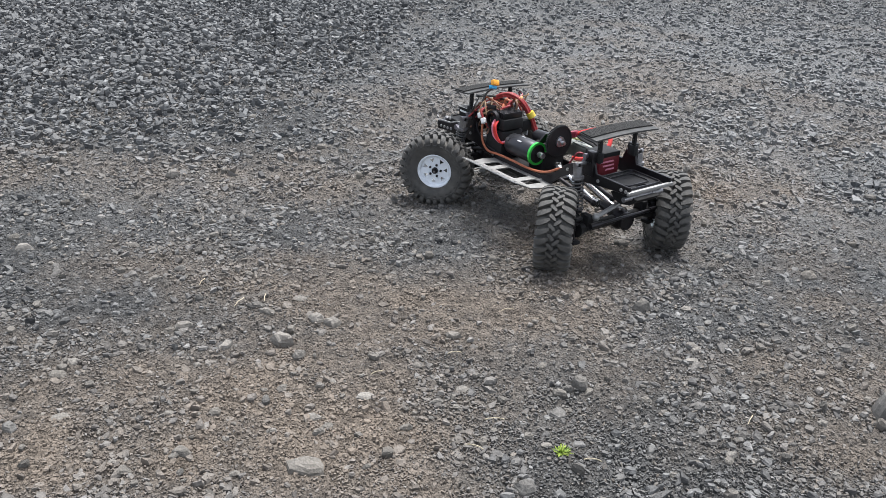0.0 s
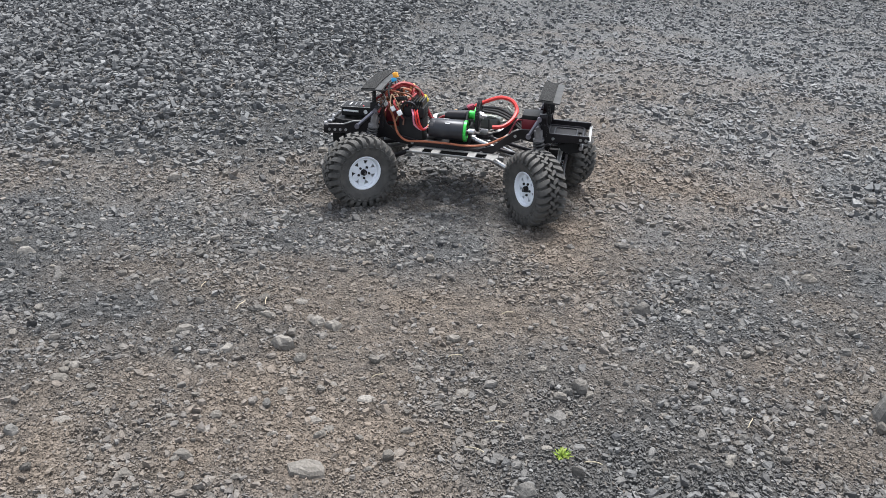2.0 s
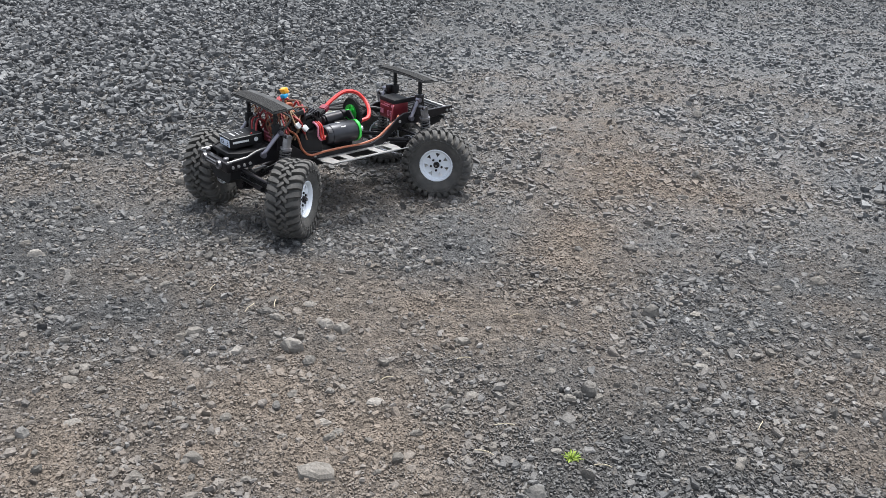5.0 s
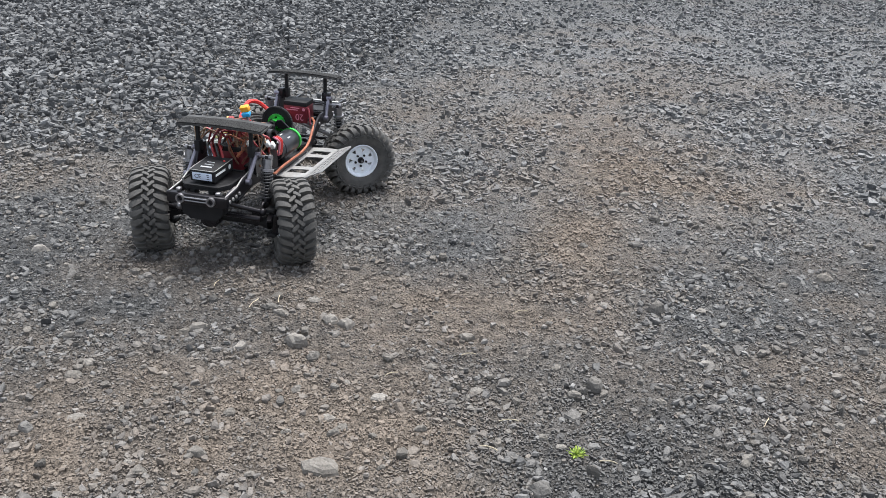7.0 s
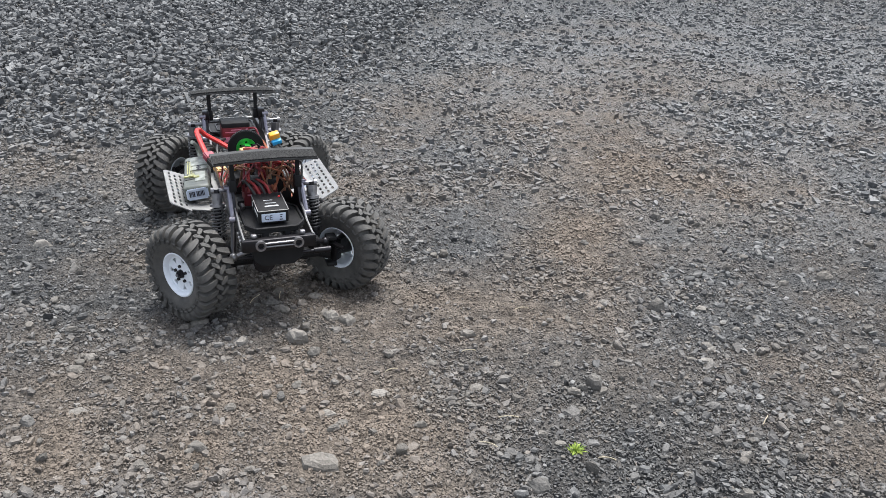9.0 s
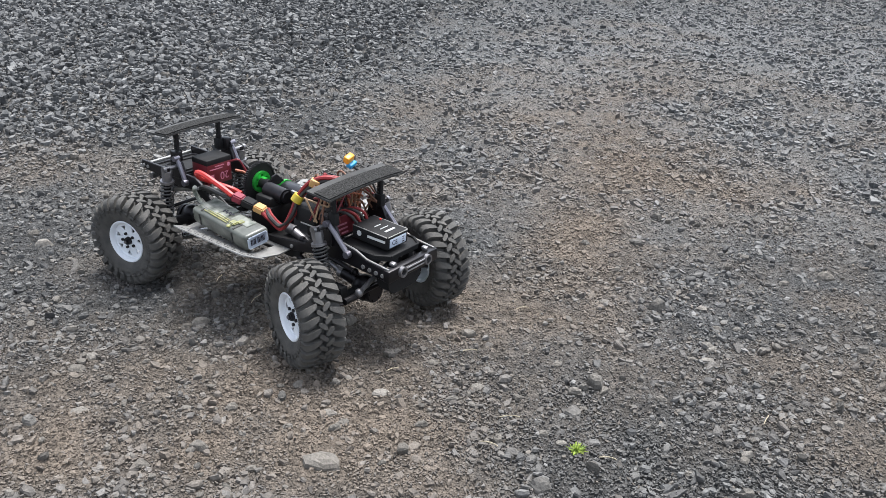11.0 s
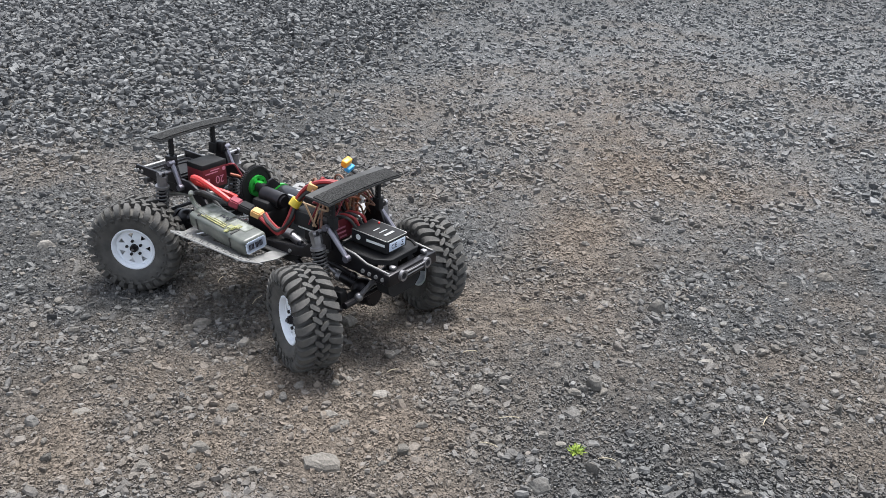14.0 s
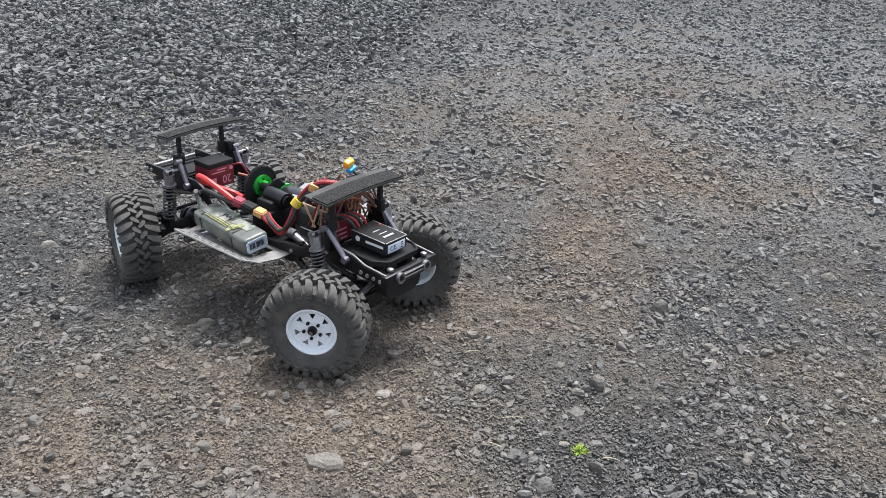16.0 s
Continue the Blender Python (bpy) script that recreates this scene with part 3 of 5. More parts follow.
def make_tyre(parent):
    bm = bmesh.new()
    profile = [(-0.0165, 0.0264), (-0.0188, 0.0288), (-0.0222, 0.036), (-0.0236, 0.0435), (-0.0228, 0.049), (-0.019, 0.0512), (-0.008, 0.0525), (0.008, 0.0525),
               (0.019, 0.0512), (0.0228, 0.049), (0.0236, 0.0435), (0.0222, 0.036), (0.0188, 0.0288), (0.0165, 0.0264)]
    lathe(bm, profile, 48, close=True)
    count = 27

    def lug(sections, a0):
        rows = []
        for y, r0, r1, half, lead in sections:
            w = []
            for r, a in ((r1, lead + half), (r1, lead - half), (r0, lead - half * 1.15), (r0, lead + half * 1.15)):
                w.append(bm.verts.new((r * math.cos(a0 + a), y, r * math.sin(a0 + a))))
            rows.append(w)
        for p, q in zip(rows, rows[1:]):
            for k in range(4):
                bm.faces.new((p[k], p[(k + 1) % 4], q[(k + 1) % 4], q[k]))
        bm.faces.new(rows[0])
        bm.faces.new(rows[-1][::-1])

    rs = random.Random(4)
    for side in (1, -1):
        for k in range(count):
            a0 = 2 * math.pi * (k + (0.5 if side < 0 else 0)) / count
            j = rs.uniform(-0.006, 0.006)
            # shoulder lug, wrapped over the shoulder and down the sidewall, with a step in its flank
            lug([(side * 0.0066, 0.051, 0.0588, 0.034, -0.085), (side * 0.0105, 0.051, 0.0594, 0.052, -0.05), (side * 0.0168, 0.050, 0.0590, 0.066, -0.008), (side * 0.0222, 0.048, 0.0572, 0.068, 0.022 + j),
                 (side * 0.0250, 0.046, 0.0535, 0.066, 0.028 + j), (side * 0.0256, 0.045, 0.0500, 0.062, 0.03 + j), (side * 0.0243, 0.043, 0.0466, 0.05, 0.03 + j)], a0)
            # knob of the middle rows
            lug([(side * -0.0012, 0.051, 0.0588, 0.03, 0.15), (side * 0.0016, 0.051, 0.0597, 0.05, 0.125), (side * 0.0052, 0.051, 0.0597, 0.054, 0.075), (side * 0.0084, 0.051, 0.0588, 0.03, 0.05)], a0)
            # the two small ribs between the lugs on the sidewall
            for d in (-0.022, 0.022):
                lug([(side * 0.0238, 0.0405, 0.0442, 0.010, 0.03 + d), (side * 0.0248, 0.0408, 0.0439, 0.008, 0.03 + d)], a0)
    return part("tyre", bm, M_rubber, parent, "dusty black rubber tyre with chunky tread lugs")


def make_wheel():
    """A rim with its tyre, hub and nuts; the outer face looks along +y."""
    bm = bmesh.new()
    holes = []
    for k in range(7):
        a = 2 * math.pi * (k + 0.5) / 7
        tri = []
        for r, d in ((0.0222, 0.19), (0.0222, -0.19), (0.0143, 0.0)):
            tri.append((r * math.cos(a + d), r * math.sin(a + d)))
        holes.append(tri)
    face = Matrix.Translation((0, 0.0118, 0)) @ Matrix.Rotation(radians(-90), 4, "X")
    holed(bm, ring(0, 0, 0.0255, 48), holes, 0, 0.0016, face)
    lathe(bm, [(0.0118, 0.0255), (0.0135, 0.0253), (0.0165, 0.0262), (0.0182, 0.0272), (0.0192, 0.0292), (0.0186, 0.0304), (0.0165, 0.0300), (0.0145, 0.0272),
               (-0.0150, 0.0272), (-0.0185, 0.0300), (-0.0192, 0.0290), (-0.0150, 0.0258)], 48)
    bmesh.ops.transform(bm, matrix=Matrix.Diagonal((0.925, 1, 0.925, 1)), verts=bm.verts[:])
    wheel = part("wheel", bm, M_rim, None, "white steel-style wheel with triangular holes")
    make_tyre(wheel)
    bm = bmesh.new()
    lathe(bm, [(0.0113, 0.0001), (0.0113, 0.0135), (0.004, 0.0135), (-0.004, 0.012), (-0.012, 0.010), (-0.016, 0.008), (-0.016, 0.0001)], 28)
    part("brake_drum", bm, M_spring, wheel, "dark inner hub")
    bm = bmesh.new()
    rod(bm, (0, 0.0125, 0), (0, 0.0175, 0), 0.0056, 0.0046, 18)
    rod(bm, (0, 0.0165, 0), (0, 0.0195, 0), 0.0033, 0.003, 6)
    part("hub_cap", bm, M_black2, wheel, "black hub cap")
    bm = bmesh.new()
    rod(bm, (0, 0.0185, 0), (0, 0.0208, 0), 0.0019, 0.0017, 10)
    part("axle_end", bm, M_grey, wheel)
    for k in range(5):
        a = 2 * math.pi * k / 5 + 0.3
        bm = bmesh.new()
        rod(bm, (0.0096 * math.cos(a), 0.0128, 0.0096 * math.sin(a)), (0.0096 * math.cos(a), 0.0158, 0.0096 * math.sin(a)), 0.0021, 0.0019, 6)
        part("nut", bm, M_black2, wheel, "black wheel nut" if k == 0 else "")
    return wheel


def make_knuckle(left):
    s = 1 if left else -1
    bm = bmesh.new()
    box(bm, (0, 0.003 * s, 0), (0.014, 0.014, 0.03), 0.003)
    rod(bm, (0, 0, 0), (0, 0.022 * s, 0), 0.008)
    rod(bm, (0, 0, -0.019), (0, 0, 0.019), 0.004)
    plate(bm, [(-0.006, 0.004 * s), (0.006, 0.004 * s), (0.006, -0.002 * s), (0.024, -0.008 * s), (0.024, -0.014 * s), (0.014, -0.013 * s), (-0.006, -0.006 * s)], "z", 0.010, 0.014)
    return part("steering_knuckle", bm, M_black2, car, "black metal steering knuckle")


first = make_wheel()
for piece in (first, *first.children):
    piece.data.transform(Matrix.Diagonal((1.055, 1.06, 1.055, 1)))
first.parent = car
first.location = (FRONT_AXLE, KING + OUT, R_WHEEL)
wheels = {"fl": first}
for key, x, y in (("fr", FRONT_AXLE, -1), ("rl", REAR_AXLE, 1), ("rr", REAR_AXLE, -1)):
    wheels[key] = copy_thing(first, pose(x, y * (KING + OUT), R_WHEEL, 0, 0, 0 if y > 0 else 180))
knuckles = {}
for key, x, y in (("fl", FRONT_AXLE, 1), ("fr", FRONT_AXLE, -1), ("rl", REAR_AXLE, 1), ("rr", REAR_AXLE, -1)):
    knuckles[key] = make_knuckle(y > 0)
    knuckles[key].location = (x, y * KING, R_WHEEL)


def axle(x, out):
    """Axle housing with an offset gear case; out: the way to that end of the car."""
    bm = bmesh.new()
    rod(bm, (x, -0.075, R_WHEEL), (x, 0.075, R_WHEEL), 0.0075)
    for s in (1, -1):
        rod(bm, (x, s * 0.062, R_WHEEL), (x, s * 0.077, R_WHEEL), 0.0075, 0.012)
        box(bm, (x, s * 0.080, R_WHEEL + 0.019), (0.016, 0.014, 0.006), 0.002)
        box(bm, (x, s * 0.080, R_WHEEL - 0.019), (0.016, 0.014, 0.006), 0.002)
        box(bm, (x, s * 0.058, R_WHEEL + 0.012), (0.018, 0.012, 0.018), 0.002)
    housing = part("axle_housing", bm, M_black, car, "black axle housing with gear case")
    bm = bmesh.new()
    bmesh.ops.create_uvsphere(bm, u_segments=20, v_segments=12, radius=0.0175, matrix=pose(x, -0.012, R_WHEEL) @ Matrix.Diagonal((1, 0.85, 1, 1)))
    rod(bm, (x, -0.012, R_WHEEL + 0.004), (x - out * 0.034, -0.012, R_WHEEL + 0.010), 0.010, 0.008)
    part("gear_case", bm, M_black2, housing)
    bm = bmesh.new()
    plate(bm, ring(-0.012, R_WHEEL, 0.0145, 14), "x", x + out * 0.012, x + out * 0.0185)
    for k in range(6):
        a = k * math.pi / 3
        rod(bm, (x + out * 0.018, -0.012 + 0.0115 * math.cos(a), R_WHEEL + 0.0115 * math.sin(a)), (x + out * 0.020, -0.012 + 0.0115 * math.cos(a), R_WHEEL + 0.0115 * math.sin(a)), 0.0013, seg=6)
    part("case_cover", bm, M_black2, housing)
    # tie rod between the wheels
    bm = bmesh.new()
    rod(bm, (x + out * 0.024, -0.070, R_WHEEL + 0.013), (x + out * 0.024, 0.070, R_WHEEL + 0.013), 0.0026)
    for s in (1, -1):
        rod(bm, (x + out * 0.024, s * 0.052, R_WHEEL + 0.013), (x + out * 0.024, s * 0.074, R_WHEEL + 0.013), 0.0042)
    part("tie_rod", bm, M_black2, car, "black steering tie rod")
    return housing


axle(FRONT_AXLE, 1)
axle(REAR_AXLE, -1)


def rail(s):
    """One side rail of the frame: low in the middle, kicked up at both ends."""
    y0, y1 = s * 0.0405, s * 0.0445
    bm = bmesh.new()
    plate(bm, [(0.224, 0.116), (0.190, 0.119), (0.172, 0.126), (0.150, 0.129), (0.140, 0.150), (0.122, 0.152), (0.112, 0.128), (0.088, 0.110), (0.040, 0.102), (-0.050, 0.099),
               (-0.076, 0.108), (-0.108, 0.136), (-0.122, 0.142), (-0.140, 0.142), (-0.146, 0.158), (-0.164, 0.158), (-0.170, 0.140), (-0.236, 0.140), (-0.238, 0.128), (-0.215, 0.127), (-0.180, 0.124),
               (-0.150, 0.120), (-0.122, 0.124), (-0.098, 0.112), (-0.074, 0.092), (0.040, 0.089), (0.088, 0.097), (0.116, 0.104), (0.150, 0.106), (0.180, 0.104), (0.224, 0.101)], "y", min(y0, y1), max(y0, y1))
    ob = part("frame_rail", bm, M_black2, car, "black metal frame rail")
    for x, z in ((0.216, 0.108), (0.206, 0.1085), (0.196, 0.109), (0.186, 0.110), (0.130, 0.118), (0.066, 0.099), (-0.056, 0.094), (-0.112, 0.129), (-0.176, 0.131), (-0.222, 0.133), (-0.231, 0.133)):
        bm = bmesh.new()
        rod(bm, (x, s * 0.043, z), (x, s * 0.0462, z), 0.0028, 0.0024, 10)
        part("bolt", bm, M_alu, ob, "pale worn bolt head")
    # pale aluminium strip along the top edge at the front of the rail
    bm = bmesh.new()
    pts = [(0.224, 0.1168), (0.190, 0.1198), (0.172, 0.1268), (0.150, 0.1298)]
    for a, b in zip(pts, pts[1:]):
        rod(bm, (a[0], s * 0.0425, a[1]), (b[0], s * 0.0425, b[1]), 0.0012, seg=6)
    part("worn_edge", bm, M_alu, ob)
    return ob


for s in (1, -1):
    rail(s)


def shock(top, low):
    """A coil-over shock: threaded body, spring, shaft and eyelets."""
    a, b = Vector(top), Vector(low)
    d = (b - a).normalized()
    length = (b - a).length
    bm = bmesh.new()
    rod(bm, a + d * 0.004, a + d * (length * 0.55), 0.0050, seg=16)
    rod(bm, a - d * 0.002, a + d * 0.004, 0.004)
    for k in range(8):
        rod(bm, a + d * (0.013 + 0.0022 * k), a + d * (0.0142 + 0.0022 * k), 0.0054, seg=16)
    body = part("shock_absorber", bm, M_black2, car, "black coil-over shock absorber with a gunmetal cap")
    bm = bmesh.new()
    rod(bm, a + d * 0.003, a + d * 0.012, 0.0072, seg=6)
    rod(bm, a + d * 0.0115, a + d * 0.0175, 0.0066, seg=16)
    part("cap", bm, M_grey, body, "gunmetal cap")
    bm = bmesh.new()
    rod(bm, a + d * 0.0172, a + d * 0.0205, 0.0094, seg=20)
    part("collar", bm, M_grey, body)
    bm = bmesh.new()
    rod(bm, a + d * (length * 0.45), b, 0.0022)
    rod(bm, b - d * 0.010, b - d * 0.006, 0.0072)
    box(bm, b, (0.008, 0.006, 0.008), 0.002)
    part("shaft", bm, M_black2, body)
    bm = bmesh.new()
    side = d.orthogonal().normalized()
    up = d.cross(side)
    turns, n = 9, 108
    l0, l1 = 0.0205, length - 0.010
    pts = [a + d * (l0 + (l1 - l0) * k / n) + 0.0082 * (math.cos(2 * math.pi * turns * k / n) * side + math.sin(2 * math.pi * turns * k / n) * up) for k in range(n + 1)]
    sweep(bm, pts, 0.00125, seg=6, steps=1)
    part("spring", bm, M_coil, body, "dark coil spring")
    bm = bmesh.new()
    s = 1 if top[1] > 0 else -1
    rod(bm, a + Vector((0, -s * 0.018, 0)), a + Vector((0, s * 0.007, 0)), 0.0026)
    rod(bm, a + Vector((0, s * 0.003, 0)), a + Vector((0, s * 0.007, 0)), 0.0042)
    part("mounting_bolt", bm, M_grey, body)


for s in (1, -1):
    shock((0.127, s * 0.062, 0.147), (0.142, s * 0.063, 0.078))
    shock((-0.151, s * 0.064, 0.152), (-0.161, s * 0.064, 0.074))


def tower(x, z, lean, s):
    """Post that carries the body plate, with pin holes and a strut down to the rail."""
    bm = bmesh.new()
    plate(bm, [(x - 0.010, z - 0.032), (x + 0.010, z - 0.032), (x + 0.009, z - 0.006), (x + 0.004, z), (x - 0.007, z), (x - 0.010, z - 0.012)], "y", s * 0.046 - 0.002, s * 0.046 + 0.002)
    box(bm, (x - 0.002, s * 0.043, z - 0.004), (0.014, 0.010, 0.018), 0.0015)
    ob = part("shock_tower", bm, M_black2, car, "black shock tower with bolt holes")
    for k in range(3):
        bm = bmesh.new()
        rod(bm, (x - 0.005 + 0.005 * k, s * 0.047, z - 0.012), (x - 0.005 + 0.005 * k, s * 0.0487, z - 0.012), 0.0015, seg=8)
        part("bolt", bm, M_spring, ob)
    bm = bmesh.new()
    a, b = (x + 0.004, s * 0.047, z - 0.003), (x + lean, s * 0.0475, z - 0.034)
    rod(bm, a, b, 0.0032, 0.0032, 8)
    rod(bm, (b[0], s * 0.045, b[2]), (b[0], s * 0.052, b[2]), 0.0045, seg=10)
    rod(bm, (a[0], s * 0.044, a[2]), (a[0], s * 0.053, a[2]), 0.004, seg=10)
    part("strut", bm, M_purple, car, "pale gunmetal tower strut")


for s in (1, -1):
    tower(0.128, 0.154, 0.036, s)
    tower(-0.155, 0.166, 0.020, s)


def body_plate(x, z, half_x, half_y, post_y, post_low, tilt):
    """A raised plate covered with hook tape, on two drilled posts."""
    bm = bmesh.new()
    m = pose(x, 0, z, 0, tilt, 0)
    n = 10
    cols = []
    for k in range(n + 1):
        y = -half_y + 2 * half_y * k / n
        sag = -0.0025 * (y / half_y) ** 2
        cols.append((y, sag))
    for top, thick in ((0.0012, 0.0024),):
        rows = [[bm.verts.new(m @ Vector((sx * half_x, y, sg + h))) for sx in (-1, -0.6, 0, 0.6, 1) for h in (0,)] for y, sg in cols]
        low = [[bm.verts.new(m @ Vector((sx * half_x, y, sg - thick))) for sx in (-1, -0.6, 0, 0.6, 1)] for y, sg in cols]
        for a, b in zip(rows, rows[1:]):
            for i in range(4):
                bm.faces.new((a[i], a[i + 1], b[i + 1], b[i]))
        for a, b in zip(low, low[1:]):
            for i in range(4):
                bm.faces.new((a[i], b[i], b[i + 1], a[i + 1]))
        edge_t = [r[0] for r in rows] + rows[-1][1:] + [r[4] for r in rows[-2::-1]] + rows[0][3:0:-1]
        edge_l = [r[0] for r in low] + low[-1][1:] + [r[4] for r in low[-2::-1]] + low[0][3:0:-1]
        for i in range(len(edge_t)):
            j = (i + 1) % len(edge_t)
            bm.faces.new((edge_t[i], edge_t[j], edge_l[j], edge_l[i]))
    ob = part("body_plate", bm, M_bare, car, "grey body plate partly covered with black hook tape")
    for sx, w in ((0.3, 0.66),):
        bm = bmesh.new()
        rows = []
        for y, sg in cols:
            y = y * 0.985
            c = sx * half_x
            rows.append([bm.verts.new(m @ Vector((c + e * w * half_x, y, sg + h))) for e, h in ((-1, 0.0004), (-1, 0.0018), (1, 0.0018), (1, 0.0004))])
        for a, b in zip(rows, rows[1:]):
            for i in range(4):
                bm.faces.new((a[i], a[(i + 1) % 4], b[(i + 1) % 4], b[i]))
        bm.faces.new(rows[0])
        bm.faces.new(rows[-1][::-1])
        part("hook_tape", bm, M_velcro, ob, "fuzzy black hook tape strip")
    for s in (1, -1):
        bm = bmesh.new()
        box(bm, (x + 0.001, s * post_y, (z + post_low) / 2 - 0.002), (0.006, 0.0055, z - post_low), 0.0012)
        box(bm, (x + 0.001, s * post_y, post_low + 0.006), (0.012, 0.009, 0.016), 0.0015)
        p = part("post", bm, M_black, ob, "drilled black body post")
        for k in range(4):
            bm = bmesh.new()
            h = post_low + 0.017 + k * 0.0058
            rod(bm, (x + 0.001, s * post_y - 0.0031, h), (x + 0.001, s * post_y + 0.0031, h), 0.0011, seg=6)
            part("pin_hole", bm, M_spring, p)


body_plate(0.135, 0.1945, 0.0185, 0.0665, 0.042, 0.150, 4)
body_plate(-0.165, 0.2005, 0.0178, 0.0645, 0.036, 0.156, -4)


# ---- front end ----
bm = bmesh.new()
box(bm, (0.222, 0, 0.1085), (0.010, 0.092, 0.016), 0.002)
box(bm, (0.226, 0, 0.1085), (0.006, 0.038, 0.010), 0.001)
bumper = part("front_bumper", bm, M_black2, car, "black front bumper with two round tube ends")
for s in (1, -1):
    bm = bmesh.new()
    lathe(bm, [(0.0, 0.0042), (0.012, 0.0042), (0.012, 0.0066), (0.0, 0.0066)], 20, Matrix.Translation((0.219, s * 0.0232, 0.1095)) @ Matrix.Rotation(radians(-90), 4, "Z"), True)
    part("tube_end", bm, M_grey, bumper, "round gunmetal tube end")
    bm = bmesh.new()
    box(bm, (0.219, s * 0.030, 0.1190), (0.008, 0.007, 0.005), 0.002)
    part("clamp", bm, M_grey, bumper)
bm = bmesh.new()
for s in (1, -1):
    rod(bm, (0.2285, -0.019, 0.1095 + s * 0.0022), (0.2285, 0.019, 0.1095 + s * 0.0022), 0.0013, seg=8)
part("roller", bm, M_grey, bumper)
bm = bmesh.new()
plate(bm, [(-0.034, 0.100), (0.034, 0.100), (0.030, 0.082), (0.020, 0.074), (-0.020, 0.074), (-0.030, 0.082)], "x", 0.196, 0.214)
part("front_skid", bm, M_black, car, "black plastic front skid block")
bm = bmesh.new()
tray = [(0.138, 0.030), (0.150, 0.037), (0.196, 0.037), (0.212, 0.026), (0.212, -0.026), (0.196, -0.037), (0.150, -0.037), (0.138, -0.030)]
plate(bm, tray, "z", 0.118, 0.1235)
front_tray = part("front_tray", bm, M_black, car, "black plastic electronics tray")
bm = bmesh.new()
for a, b in zip(tray, tray[1:] + tray[:1]):
    rod(bm, (a[0], a[1] * 0.98, 0.1245), (b[0], b[1] * 0.98, 0.1245), 0.0017, seg=6)
part("raised_lip", bm, M_black, front_tray)
for s in (1, -1):
    bm = bmesh.new()
    box(bm, (0.205, s * 0.014, 0.112), (0.012, 0.008, 0.014), 0.001)
    part("tray_foot", bm, M_black, front_tray)

bm = bmesh.new()
box(bm, (0.1745, -0.002, 0.1365), (0.056, 0.038, 0.0175), 0.0018, (0, 2, 0), 3)
unit = part("speed_controller", bm, M_black, car, "black plastic speed controller with a pale label")
bm = bmesh.new()
for s in (1, -1):
    box(bm, (0.1745, -0.002 + s * 0.0189, 0.1445), (0.054, 0.0010, 0.0012), 0.0004, (0, 2, 0))
box(bm, (0.2027, -0.002, 0.1436), (0.0010, 0.037, 0.0012), 0.0004)
part("bright_edge", bm, M_alu, unit, "pale silver rim round the lid")
bm = bmesh.new()
box(bm, (0.2028, -0.002, 0.1348), (0.0008, 0.030, 0.0110), 0.0003, (0, 2, 0))
label = part("label", bm, M_label, unit, "pale blue approval label")
FRONT = Matrix(((0, 0, 1, 0), (1, 0, 0, 0), (0, 1, 0, 0), (0, 0, 0, 1)))
text_part("approval_mark", "CE", 0.0085, Matrix.Translation((0.2035, -0.0085, 0.1348)) @ FRONT, M_ink, label)
bm = bmesh.new()
for dz, w in ((-0.0034, 0.0040), (0.0, 0.0024), (0.0026, 0.0036)):
    box(bm, (0.2033, 0.0072, 0.1350 + dz), (0.0005, w, 0.0011), 0)
part("printed_bars", bm, M_ink, label)
bm = bmesh.new()
for k, (w, y) in enumerate(((0.016, -0.004), (0.020, -0.002), (0.024, -0.002))):
    box(bm, (0.172 + k * 0.009, y, 0.1456 - k * 0.0003), (0.0010 if k < 2 else 0.0030, w * 0.7, 0.0006), 0, (0, 2, 0))
part("printed_bars", bm, M_lightink, unit)
for s in (-1, 1):
    bm = bmesh.new()
    box(bm, (0.185, -0.002 + s * 0.0191, 0.137), (0.028, 0.0004, 0.0032), 0)
    bmesh.ops.create_cone(bm, cap_ends=True, segments=16, radius1=0.0036, radius2=0.0036, depth=0.0004, matrix=pose(0.158, -0.002 + s * 0.0191, 0.1372, 90))
    part("maker_mark", bm, M_white, unit)
bm = bmesh.new()
bmesh.ops.create_cone(bm, cap_ends=True, segments=12, radius1=0.0015, radius2=0.0013, depth=0.002, matrix=pose(0.163, 0.012, 0.1462))
part("power_button", bm, M_brightred, unit)

# steering servo at the front and one at the rear
def servo(x, y, z, sx, sy, sz, out):
    bm = bmesh.new()
    box(bm, (x, y, z), (sx, sy, sz), 0.0012)
    case = part("servo", bm, M_servo, car, "dark red metal steering servo with pale print")
    bm = bmesh.new()
    box(bm, (x, y, z + sz / 2 + 0.003), (sx + 0.0006, sy + 0.0006, 0.008), 0.0016)
    part("cover", bm, M_black, case, "black servo cover")
    bm = bmesh.new()
    box(bm, (x, y, z - sz / 2 + 0.006), (sx * 0.7, sy + 0.016, 0.003), 0.001)
    part("ear", bm, M_black, case)
    return case


case = servo(0.108, -0.004, 0.132, 0.024, 0.044, 0.028, 1)
bm = bmesh.new()
for k in range(3):
    box(bm, (0.1205, -0.012 + 0.003 * k, 0.134 - 0.006 * k), (0.0005, 0.020 - 0.004 * k, 0.0022), 0)
part("printed_bars", bm, M_pink, case)
case = servo(-0.135, -0.002, 0.138, 0.032, 0.042, 0.030, -1)
text_part("printed_number", "20", 0.0155, Matrix.Translation((-0.1187, 0.006, 0.134)) @ FRONT @ Matrix.Rotation(math.pi, 4, "Z"), M_pink, case)
bm = bmesh.new()
for k in range(2):
    box(bm, (-0.1187, -0.008 + 0.006 * k, 0.1455 + 0.0035 * k), (0.0004, 0.022 - 0.006 * k, 0.0014), 0)
box(bm, (-0.1187, -0.017, 0.134), (0.0004, 0.010, 0.0085), 0)
